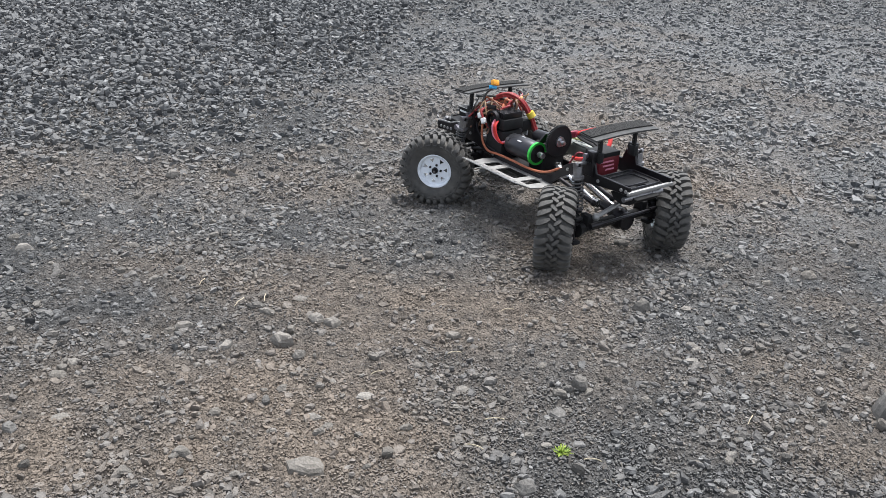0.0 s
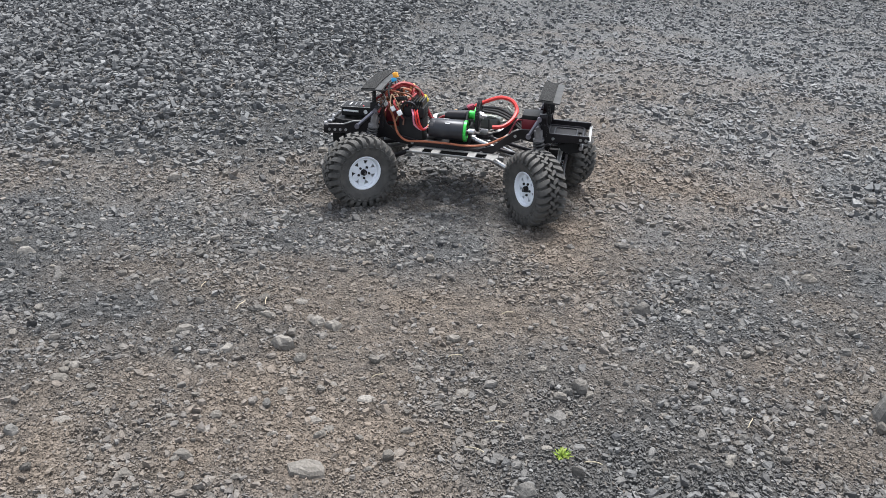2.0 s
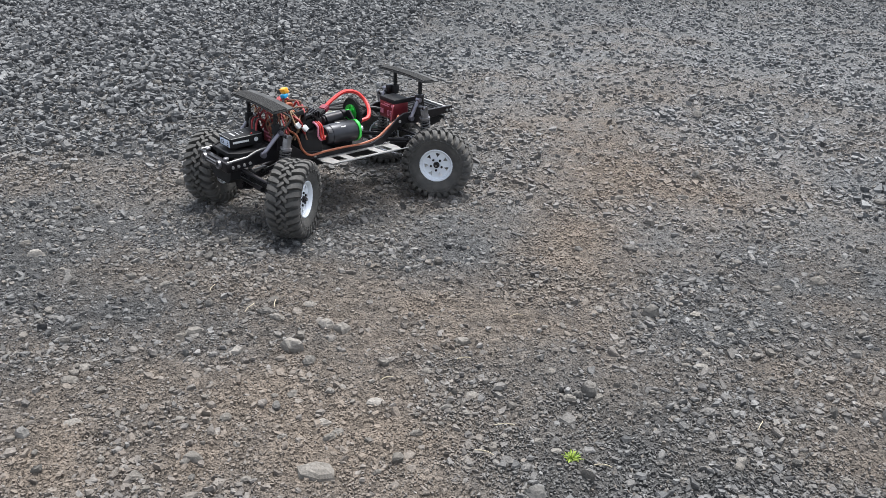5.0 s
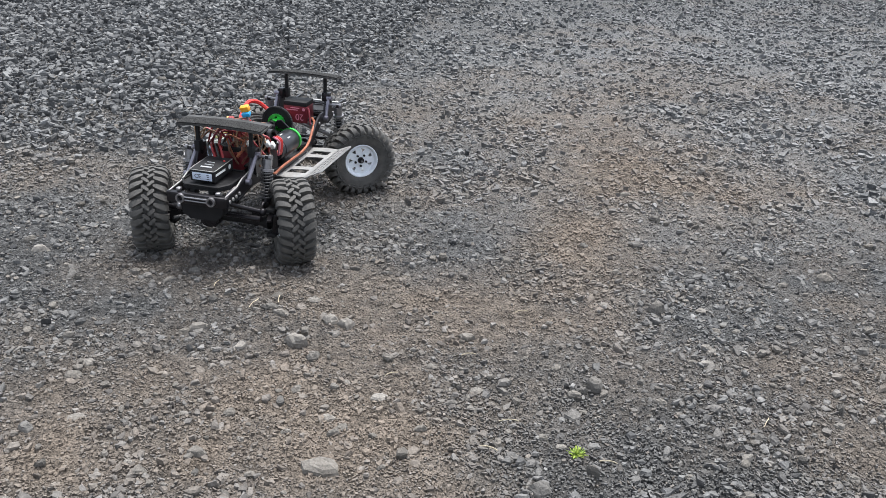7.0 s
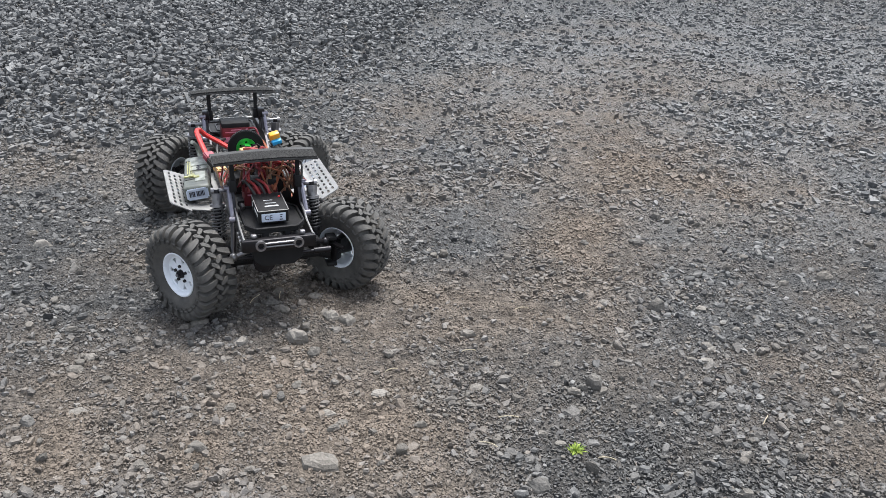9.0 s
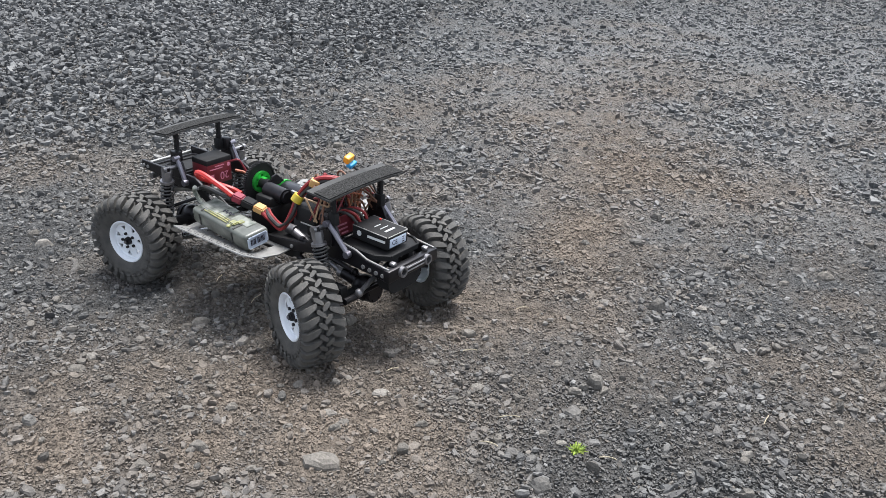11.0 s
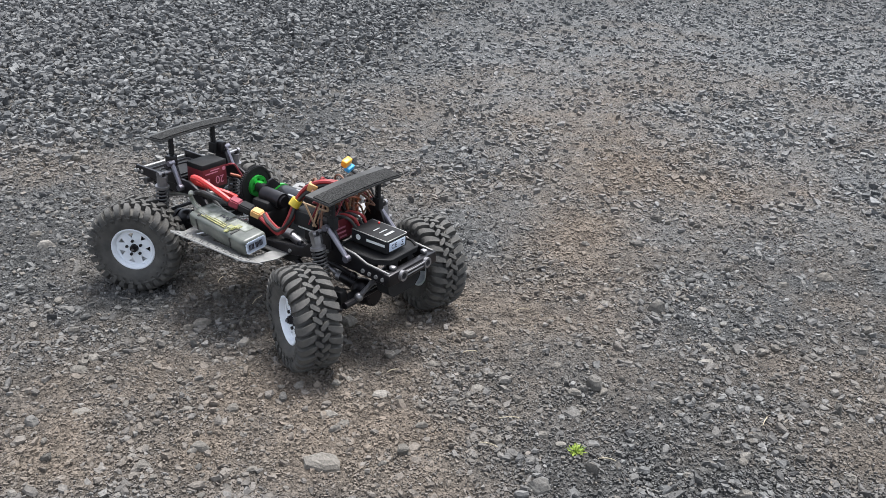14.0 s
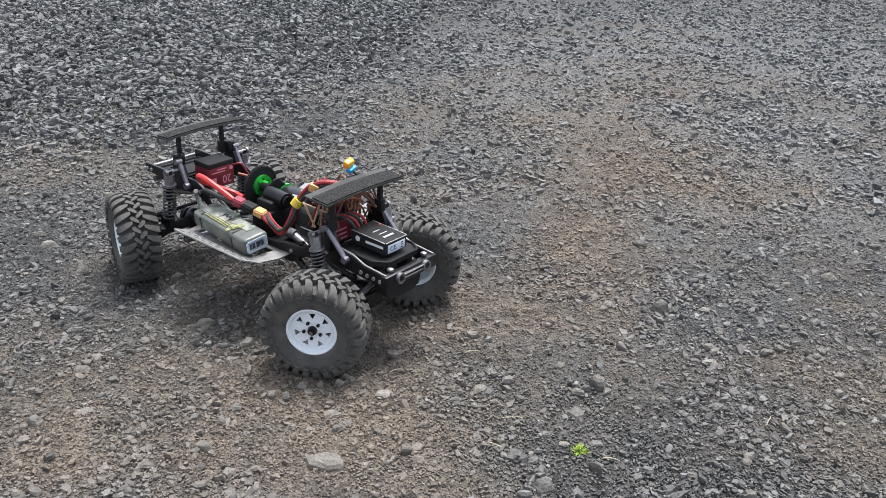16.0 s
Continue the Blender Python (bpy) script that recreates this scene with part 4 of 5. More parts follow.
bmesh.ops.create_cone(bm, cap_ends=True, segments=14, radius1=0.0028, radius2=0.0028, depth=0.0006, matrix=pose(-0.1187, 0.014, 0.1475, 0, 90))
for k in range(3):
    box(bm, (-0.1513, 0.004 - 0.004 * k, 0.146 - 0.0062 * k), (0.0004, 0.028 - 0.005 * k, 0.0026), 0)
part("printed_bars", bm, M_pink, case)

# ---- rear end ----
bm = bmesh.new()
holed(bm, rounded(-0.228, -0.0385, -0.162, 0.0385, 0.004), [rounded(-0.222, -0.010, -0.216, 0.010, 0.002)], 0.127, 0.1305)
rear_tray = part("rear_tray", bm, M_black, car, "black plastic rear tray with raised rim")
bm = bmesh.new()
for r, (x0, y0, x1, y1) in ((0.0016, (-0.225, -0.036, -0.166, 0.036)), (0.0011, (-0.214, -0.024, -0.176, 0.024))):
    loop = rounded(x0, y0, x1, y1, 0.006)
    sweep(bm, [(p[0], p[1], 0.1315) for p in loop + loop[:1]], r, 6, 1)
part("raised_lip", bm, M_black2, rear_tray)
bm = bmesh.new()
box(bm, (-0.2365, 0, 0.131), (0.005, 0.093, 0.0055), 0.001)
part("rear_crossbar", bm, M_alu, car, "bare aluminium rear crossbar")
bm = bmesh.new()
rod(bm, (-0.224, -0.040, 0.117), (-0.224, 0.040, 0.117), 0.0036)
rod(bm, (-0.224, -0.040, 0.117), (-0.224, -0.018, 0.117), 0.0044)
part("rear_tube", bm, M_grey, car, "gunmetal tube under the rear tray")
bm = bmesh.new()
plate(bm, [(-0.236, 0.117), (-0.200, 0.122), (-0.184, 0.114), (-0.192, 0.104), (-0.206, 0.101), (-0.224, 0.106)], "y", -0.024, 0.024)
part("rear_skid", bm, M_black, car, "black plastic rear skid block")

# ---- belly: skid, transmission, motor, links and shafts ----
bm = bmesh.new()
plate(bm, [(0.075, 0.088), (0.060, 0.080), (-0.052, 0.080), (-0.066, 0.088), (-0.066, 0.092), (0.075, 0.092)], "y", -0.040, 0.040)
part("belly_skid", bm, M_black, car, "black plastic belly skid plate")
bm = bmesh.new()
box(bm, (-0.012, -0.004, 0.108), (0.036, 0.046, 0.036), 0.004)
box(bm, (-0.012, -0.004, 0.130), (0.030, 0.034, 0.016), 0.004)
gearbox = part("gearbox", bm, M_black, car, "black plastic transmission case")
bm = bmesh.new()
rod(bm, (-0.020, -0.004, 0.141), (0.014, -0.004, 0.139), 0.0105, seg=24)
rod(bm, (0.014, -0.004, 0.139), (0.018, -0.004, 0.139), 0.008, seg=20)
rod(bm, (-0.034, -0.001, 0.146), (-0.019, -0.001, 0.146), 0.007, seg=18)
part("input_drum", bm, M_black2, gearbox)
bm = bmesh.new()
teeth = [(r * math.cos(2 * math.pi * k / 120), r * math.sin(2 * math.pi * k / 120)) for k, r in ((k, 0.0268 if k % 2 else 0.0258) for k in range(120))]
m = pose(-0.0415, 0.001, 0.146, 0, 90, 0)
holed(bm, teeth, [ring(0, 0, 0.0045, 16)], -0.002, 0.002, m)
lathe(bm, [(-0.003, 0.0255), (0.003, 0.0255), (0.003, 0.0235), (-0.003, 0.0235)], 40, Matrix.Translation((-0.0415, 0.001, 0.146)) @ Matrix.Rotation(radians(90), 4, "Z"), True)
spur = part("spur_gear", bm, M_black, gearbox, "large black toothed spur gear")
bm = bmesh.new()
holed(bm, ring(0, 0, 0.0145, 28), [ring(0.009 * math.cos(k * math.pi / 3), 0.009 * math.sin(k * math.pi / 3), 0.0022, 8) for k in range(6)], 0.0022, 0.006, m)
rod(bm, (-0.0415, 0.001, 0.146), (-0.026, 0.001, 0.146), 0.0075, seg=20)
part("slipper_hub", bm, M_green, gearbox, "bright green anodised slipper hub")
bm = bmesh.new()
rod(bm, (-0.056, 0.001, 0.146), (-0.036, 0.001, 0.146), 0.0028)
rod(bm, (-0.051, 0.001, 0.146), (-0.046, 0.001, 0.146), 0.006, seg=6)
rod(bm, (-0.046, 0.001, 0.146), (-0.0435, 0.001, 0.146), 0.0085, seg=20)
part("gear_shaft", bm, M_steel, gearbox)
bm = bmesh.new()
lathe(bm, [(-0.0272, 0.0150), (-0.0225, 0.0150), (-0.0225, 0.0188), (-0.0272, 0.0188)], 32, Matrix.Translation((0, 0.030, 0.125)) @ Matrix.Rotation(radians(-90), 4, "Z"), True)
part("motor_plate", bm, M_green, gearbox, "bright green anodised motor plate")
bm = bmesh.new()
rod(bm, (-0.0264, 0.030, 0.125), (-0.022, 0.030, 0.125), 0.0152, seg=28)
plate(bm, [(0.026, 0.1405), (0.030, 0.1435), (0.016, 0.1562), (0.008, 0.1545), (0.004, 0.1485), (0.011, 0.1415)], "x", -0.0262, -0.0232)
part("plate_face", bm, M_black2, gearbox)

bm = bmesh.new()
lathe(bm, [(-0.0225, 0.0001), (-0.0225, 0.0165), (-0.0205, 0.0178), (0.026, 0.0178), (0.028, 0.0172), (0.028, 0.0165), (0.036, 0.0165), (0.0385, 0.0150), (0.0385, 0.0001)], 36,
      Matrix.Translation((0, 0.030, 0.125)) @ Matrix.Rotation(radians(-90), 4, "Z"))
motor = part("electric_motor", bm, M_can, car, "black brushed electric motor can")
bm = bmesh.new()
rod(bm, (-0.0225, 0.030, 0.125), (-0.040, 0.030, 0.125), 0.0018)
rod(bm, (-0.030, 0.030, 0.125), (-0.040, 0.030, 0.125), 0.0048, seg=16)
part("pinion", bm, M_steel, motor, "small steel pinion gear")
bm = bmesh.new()
for k in range(3):
    a = radians(50 + 40 * k)
    box(bm, (0.006 + 0.004 * (k % 2), 0.030 + 0.0179 * math.cos(a), 0.125 + 0.0179 * math.sin(a)), (0.009, 0.002, 0.0006), 0, (math.degrees(a) - 90, 0, 0))
part("printed_bars", bm, M_lightink, motor)
for a in (35, 145):
    bm = bmesh.new()
    box(bm, (0.0335, 0.030 + 0.016 * math.cos(radians(a)), 0.125 + 0.016 * math.sin(radians(a))), (0.007, 0.006, 0.003), 0.0006, (a - 90, 0, 0))
    part("brush_vent", bm, M_spring, motor)
bm = bmesh.new()
for y in (0.022, 0.038):
    box(bm, (0.041, y, 0.127), (0.007, 0.003, 0.0012), 0.0003)
part("terminal", bm, M_conn, motor)

for s, label_txt in ((1, "black suspension link"), (-1, "black suspension link")):
    for end in (1, -1):
        bm = bmesh.new()
        a, b = (end * 0.058, s * 0.034, 0.088), (end * 0.146, s * 0.048, 0.050)
        rod(bm, a, b, 0.0042 if end > 0 else 0.0052)
        for p in (a, b):
            bmesh.ops.create_uvsphere(bm, u_segments=10, v_segments=8, radius=0.006, matrix=pose(*p))
        part("lower_link", bm, M_black2 if end > 0 else M_silver, car, label_txt if end > 0 else "gunmetal suspension link")
        bm = bmesh.new()
        a, b = (end * 0.064, s * 0.024, 0.100), (end * 0.150, s * 0.020, 0.082)
        rod(bm, a, b, 0.0034)
        for p in (a, b):
            bmesh.ops.create_uvsphere(bm, u_segments=10, v_segments=8, radius=0.005, matrix=pose(*p))
        part("upper_link", bm, M_black2, car, "black suspension link")
for end in (1, -1):
    bm = bmesh.new()
    a, b = Vector((end * 0.030, -0.010, 0.100)), Vector((end * 0.124, -0.012, 0.068))
    rod(bm, a, b, 0.0042)
    rod(bm, a, a + (b - a) * 0.5, 0.0056)
    for p in (a, b):
        rod(bm, p - Vector((0.007, 0, 0)), p + Vector((0.007, 0, 0)), 0.0068, seg=12)
    part("driveshaft", bm, M_silver if end < 0 else M_grey, car, "silver telescopic driveshaft")
# drag links from the servos to the wheels
bm = bmesh.new()
a, b = Vector((0.186, -0.052, 0.078)), Vector((0.178, 0.030, 0.100))
rod(bm, a, b, 0.0030)
rod(bm, a + (b - a) * 0.28, a + (b - a) * 0.42, 0.0034)
for p in (a, b):
    bmesh.ops.create_uvsphere(bm, u_segments=10, v_segments=8, radius=0.0055, matrix=pose(*p))
part("drag_link", bm, M_grey, car, "gunmetal steering drag link")
bm = bmesh.new()
a, b = Vector((0.168, 0.070, 0.078)), Vector((0.196, 0.018, 0.098))
rod(bm, a, b, 0.0036)
bmesh.ops.create_uvsphere(bm, u_segments=10, v_segments=8, radius=0.006, matrix=pose(*a))
part("panhard_rod", bm, M_black2, car, "black cross rod at the front axle")
bm = bmesh.new()
a, b = Vector((-0.188, 0.052, 0.080)), Vector((-0.190, -0.036, 0.106))
rod(bm, a, b, 0.0036)
bmesh.ops.create_uvsphere(bm, u_segments=10, v_segments=8, radius=0.006, matrix=pose(*a))
part("drag_link", bm, M_alu, car, "bare metal rear drag link")


# ---- side sliders ----
def slider(s):
    """A bent aluminium side plate: flat inside with two slots, a drilled flange that rises outwards."""
    bm = bmesh.new()
    tilt = Matrix.Translation((0, s * 0.043, 0.093)) @ Matrix.Rotation(radians(s * 4), 4, "X")
    w = 0.047
    slots = [rounded(-0.036, s * 0.025 - 0.016, 0.012, s * 0.025 + 0.016, 0.002), rounded(0.026, s * 0.025 - 0.016, 0.042, s * 0.025 + 0.016, 0.002), rounded(-0.068, s * 0.025 - 0.016, -0.050, s * 0.025 + 0.016, 0.002)]
    holed(bm, [(-0.086, 0), (0.062, 0), (0.066, s * w * 0.5), (0.060, s * w), (-0.082, s * w), (-0.088, s * w * 0.5)], slots, -0.0008, 0.0008, tilt)
    ob = part("slider", bm, M_alu, car, "worn bare aluminium side slider with slots and a drilled flange")
    edge = tilt @ Vector((0, s * w, 0))
    lift = Matrix.Translation((0, edge.y, edge.z)) @ Matrix.Rotation(radians(s * 24), 4, "X")
    holes = []
    for i in range(9):
        for j in range(3):
            cx, cy = -0.066 + i * 0.0142 + (j % 2) * 0.005, s * (0.006 + j * 0.008)
            holes.append(rounded(cx - 0.0046, cy - 0.0017, cx + 0.0046, cy + 0.0017, 0.0015, 2))
    bm = bmesh.new()
    holed(bm, [(-0.082, 0), (0.066, 0), (0.060, s * 0.026), (0.054, s * 0.030), (-0.072, s * 0.030), (-0.078, s * 0.026)], holes, -0.0007, 0.0007, lift)
    part("flange", bm, M_alu, ob)


slider(1)
slider(-1)

# ---- battery with its straps, label and plug ----
def battery():
    bm = bmesh.new()
    turn = (8, 2, -6)
    c = (-0.016, -0.073, 0.114)
    box(bm, c, (0.118, 0.036, 0.022), 0.005, turn, 3)
    pack = part("battery_pack", bm, M_batt, car, "dusty grey-green lithium battery strapped on its side plate")
    m = pose(*c, *turn)

    def local(name, material, pieces, label=""):
        b = bmesh.new()
        for cc, ss, bv in pieces:
            r = bmesh.ops.create_cube(b, size=1, matrix=m @ Matrix.Translation(cc) @ Matrix.Diagonal((*ss, 1)))
            if bv:
                bmesh.ops.bevel(b, geom=list({e for v in r["verts"] for e in v.link_edges}), offset=bv, segments=2, affect="EDGES")
        return part(name, b, material, pack, label)

    for x in (-0.040, 0.030):
        local("strap", M_wire, [((x, 0, 0), (0.0055, 0.0375, 0.0235), 0.004)], "black elastic strap")
    local("end_label", M_label, [((0.0592, 0, 0), (0.0008, 0.030, 0.0130), 0.0003), ((0.0592, 0, 0), (0.0008, 0.026, 0.0165), 0.0003)], "pale rounded label with a bar code")
    bars = [((0.0598, -0.010 + 0.0019 * k, 0.0005), (0.0004, (0.0016, 0.0008, 0.0012)[k % 3], 0.0075), 0) for k in range(11) if k != 4]
    local("bar_code", M_ink, bars)
    local("foil_wrap", M_battpale, [((-0.026, 0.004, 0.0114), (0.052, 0.027, 0.0014), 0.0006), ((-0.030, 0.003, 0.0122), (0.030, 0.021, 0.0014), 0.0006), ((0.024, 0.006, 0.0113), (0.034, 0.014, 0.0010), 0.0004)], "crinkled pale foil wrap")
    local("printed_stripes", M_yellow, [((-0.012, -0.0115, 0.0123), (0.050, 0.0012, 0.0008), 0), ((-0.010, -0.0085, 0.0125), (0.044, 0.0012, 0.0008), 0), ((-0.004, -0.0055, 0.0125), (0.030, 0.0008, 0.0008), 0)], "thin lime stripes along the wrap")
    local("printed_marks", M_ink, [((-0.014 + 0.0034 * k, 0.003 + 0.002 * (k % 2), 0.0130), (0.0018, 0.0042, 0.0004), 0) for k in range(6)], "faded dark print")
    local("yellow_tape", M_yellow, [((0.020, -0.006, 0.0125), (0.011, 0.009, 0.0028), 0.0012), ((0.025, 0.001, 0.0122), (0.008, 0.008, 0.0020), 0.0008), ((0.020, -0.014, 0.0118), (0.006, 0.006, 0.0018), 0.0008)], "torn yellow tape")
    b = bmesh.new()
    sweep(b, [m @ Vector(p) for p in ((-0.058, 0.006, 0.002), (-0.072, 0.004, 0.006), (-0.078, 0.002, 0.020), (-0.068, -0.002, 0.030))], 0.003, 7)
    part("pack_wire", b, M_battpale, pack)


battery()

def plug(at, turn):
    bm = bmesh.new()
    m = pose(*at, *turn)

    def chunk(name, x0, x1, w, h, material, label, parent):
        b = bmesh.new()
        r = bmesh.ops.create_cube(b, size=1, matrix=m @ Matrix.Translation(((x0 + x1) / 2, 0, 0)) @ Matrix.Diagonal((x1 - x0, w, h, 1)))
        bmesh.ops.bevel(b, geom=list({e for v in r["verts"] for e in v.link_edges}), offset=0.0015, segments=2, affect="EDGES")
        return part(name, b, material, parent, label)

    bm.free()
    p = chunk("battery_plug", -0.008, 0.009, 0.0165, 0.0095, M_black, "black and tan battery plug", car)
    chunk("sleeve", -0.022, -0.008, 0.015, 0.010, M_maroon, "maroon heat-shrink sleeve", p)
    chunk("socket", 0.009, 0.023, 0.0155, 0.0085, M_conn, "tan plastic socket", p)


plug((-0.006, -0.049, 0.1385), (0, 19, 22))


# ---- wiring ----
def wire(name, pts, r, material, label=""):
    bm = bmesh.new()
    sweep(bm, pts, r)
    return part(name, bm, material, car, label)


# thick red loop behind the gear and the battery lead
wire("power_lead", [(-0.026, -0.058, 0.146), (-0.044, -0.062, 0.155), (-0.070, -0.065, 0.164), (-0.092, -0.060, 0.161), (-0.103, -0.048, 0.148), (-0.098, -0.028, 0.136), (-0.084, -0.012, 0.127), (-0.066, -0.010, 0.124)], 0.0036, M_brightred, "thick bright red power lead")
for k in range(3):
    d = 0.004 * k
    wire("power_lead", [(-0.026, -0.060 + d * 0.5, 0.142), (-0.044, -0.062 + d, 0.144 - d * 0.6), (-0.070, -0.060 + d, 0.145 - d), (-0.096, -0.050 + d, 0.137 - d), (-0.112, -0.042 + d, 0.128 - d), (-0.120, -0.030, 0.118)], 0.0027, M_wire, "thick black power lead")
for k, m in enumerate((M_red, M_red, M_wire, M_red)):
    d, e = 0.004 * (k % 2), 0.004 * (k // 2)
    wire("power_lead", [(0.013, -0.046 + 0.004 * k, 0.131), (0.028, -0.044 + d, 0.122 + e), (0.044, -0.042 + d, 0.115 + e), (0.057 + e, -0.038 + d, 0.137), (0.062 + e, -0.029 + d, 0.160), (0.076 + e, -0.020 + d, 0.181 - e), (0.097, -0.010 + d, 0.189 - e), (0.112, 0.004 + d, 0.182 - e), (0.116, 0.014, 0.166)],
         0.0025, m, "black power lead" if m is M_wire else "red power lead from the plug")
bm = bmesh.new()
rod(bm, (0.0605, -0.031, 0.154), (0.0640, -0.027, 0.162), 0.0072)
part("cable_band", bm, M_zip, car, "yellow band round the leads")
# long red-brown lead along the frame
wire("signal_lead", [(0.112, 0.026, 0.150), (0.100, 0.044, 0.140), (0.092, 0.048, 0.116), (0.076, 0.048, 0.103), (0.050, 0.047, 0.104), (0.010, 0.048, 0.105), (-0.030, 0.047, 0.104), (-0.064, 0.045, 0.109), (-0.090, 0.041, 0.122), (-0.110, 0.037, 0.130), (-0.122, 0.028, 0.134)], 0.0020, M_orange, "orange-brown servo lead along the frame")
# orange connector on its black stalk, blue tip below
bm = bmesh.new()
box(bm, (0.1045, 0.019, 0.2085), (0.0085, 0.0135, 0.0095), 0.0018, (14, 20, 10))
tip = part("spare_plug", bm, M_amber, car, "orange plastic spare plug with a blue collar")
bm = bmesh.new()
box(bm, (0.1065, 0.0215, 0.2010), (0.0080, 0.0125, 0.0065), 0.0012, (14, 20, 10))
part("collar", bm, M_blue, tip, "blue collar")
wire("spare_lead", [(0.107, 0.022, 0.199), (0.112, 0.028, 0.192), (0.112, 0.036, 0.180), (0.104, 0.038, 0.164), (0.096, 0.030, 0.150)], 0.0018, M_wire, "thin black lead")
# bundle over the electronics
rs = random.Random(9)


def tangle(count, materials, x0, x1, y0, y1, z0, z1, r, name, label):
    for i in range(count):
        a = (rs.uniform(x0, x1), rs.uniform(y0, y1), z0)
        b = (rs.uniform(x0, x1), rs.uniform(y0, y1), z0)
        pts = [a]
        for k in range(4):
            f = (k + 1) / 5
            pts.append((a[0] + (b[0] - a[0]) * f + rs.uniform(-0.016, 0.016), a[1] + (b[1] - a[1]) * f + rs.uniform(-0.02, 0.02), rs.uniform((z0 + z1) / 2, z1)))
        pts.append(b)
        wire(name, pts, r * rs.uniform(0.85, 1.15), materials[i % len(materials)], label[i % len(label)])


tangle(7, (M_red, M_orange, M_servo, M_brown), 0.068, 0.126, -0.030, 0.044, 0.140, 0.184, 0.0021, "wire", ("red silicone wire", "orange silicone wire", "red silicone wire", "brown wire"))
tangle(8, (M_brown, M_tan, M_brown, M_orange), 0.076, 0.128, 0.008, 0.050, 0.130, 0.180, 0.0013, "thin_wire", ("thin brown wire", "thin tan wire", "thin brown wire", "thin orange wire"))
tangle(8, (M_brown, M_wire, M_servo, M_red, M_tan), 0.098, 0.130, -0.056, 0.056, 0.150, 0.182, 0.0013, "thin_wire", ("thin brown wire", "thin black wire", "thin dark red wire", "thin red wire", "thin tan wire"))
for k in range(4):
    wire("servo_lead", [(0.118, -0.026 + 0.004 * k, 0.148), (0.134, -0.028 + 0.006 * k, 0.160), (0.146, -0.022 + 0.007 * k, 0.156), (0.150, -0.014 + 0.006 * k, 0.142)], 0.0018, M_red if k % 2 else M_wire, "dark red lead looping to the tray" if k % 2 else "black lead looping to the tray")
for k in range(3):
    wire("fan_wire", [(0.060 + 0.004 * k, 0.044, 0.158), (0.056 + 0.004 * k, 0.052, 0.150), (0.052 + 0.005 * k, 0.050, 0.134), (0.046 + 0.003 * k, 0.044, 0.124), (0.042, 0.032 + 0.004 * k, 0.127)], 0.0017, M_brightred if k < 2 else M_pink, "thin red wire to the motor")
wire("rear_lead", [(-0.120, 0.018, 0.150), (-0.112, 0.026, 0.152), (-0.106, 0.030, 0.142), (-0.100, 0.034, 0.128)], 0.0015, M_servo, "thin dark red servo lead")
wire("rear_lead", [(-0.118, -0.020, 0.136), (-0.104, -0.030, 0.138), (-0.090, -0.036, 0.128), (-0.066, -0.034, 0.112)], 0.0022, M_wire, "black servo lead")

# ---- receiver stack with a finned cooler ----
bm = bmesh.new()
box(bm, (0.070, 0.020, 0.118), (0.042, 0.044, 0.046), 0.002)
stack = part("radio_box", bm, M_black, car, "black plastic radio box with a finned cooler")
bm = bmesh.new()
box(bm, (0.066, 0.020, 0.152), (0.036, 0.042, 0.018), 0.002)
part("cooler_body", bm, M_black, stack)
for k in range(7):
    bm = bmesh.new()
    box(bm, (0.052 + 0.0047 * k, 0.020, 0.166), (0.0019, 0.040, 0.011), 0.0004)
    part("fin", bm, M_black2, stack, "black cooling fin" if k == 0 else "")
bm = bmesh.new()
lathe(bm, [(-0.003, 0.012), (0.003, 0.012), (0.003, 0.0155), (-0.003, 0.0155)], 24, Matrix.Translation((0.074, 0.0435, 0.156)), True)
part("fan_ring", bm, M_black2, stack)
bm = bmesh.new()
box(bm, (0.072, -0.0235, 0.128), (0.022, 0.0008, 0.010), 0)
part("printed_bars", bm, M_white, stack)
bm = bmesh.new()
box(bm, (0.078, -0.022, 0.140), (0.034, 0.022, 0.020), 0.0015)
part("receiver", bm, M_black, stack, "black receiver box")
for x, y, z in ((0.088, 0.052, 0.152), (0.100, 0.050, 0.158), (0.118, 0.030, 0.160)):
    bm = bmesh.new()
    box(bm, (x, y, z), (0.008, 0.006, 0.009), 0.0008, (20, 30, 15))
    part("white_connector", bm, M_white, car, "small white plastic connector")
bm = bmesh.new()
box(bm, (0.092, 0.034, 0.172), (0.024, 0.010, 0.007), 0.001, (10, 15, -20))
part("black_connector", bm, M_black, car, "black plastic connector")
bm = bmesh.new()
box(bm, (0.082, -0.018, 0.180), (0.012, 0.010, 0.010), 0.0012, (0, 20, 30))
part("yellow_connector", bm, M_conn, car, "yellow plastic connector")


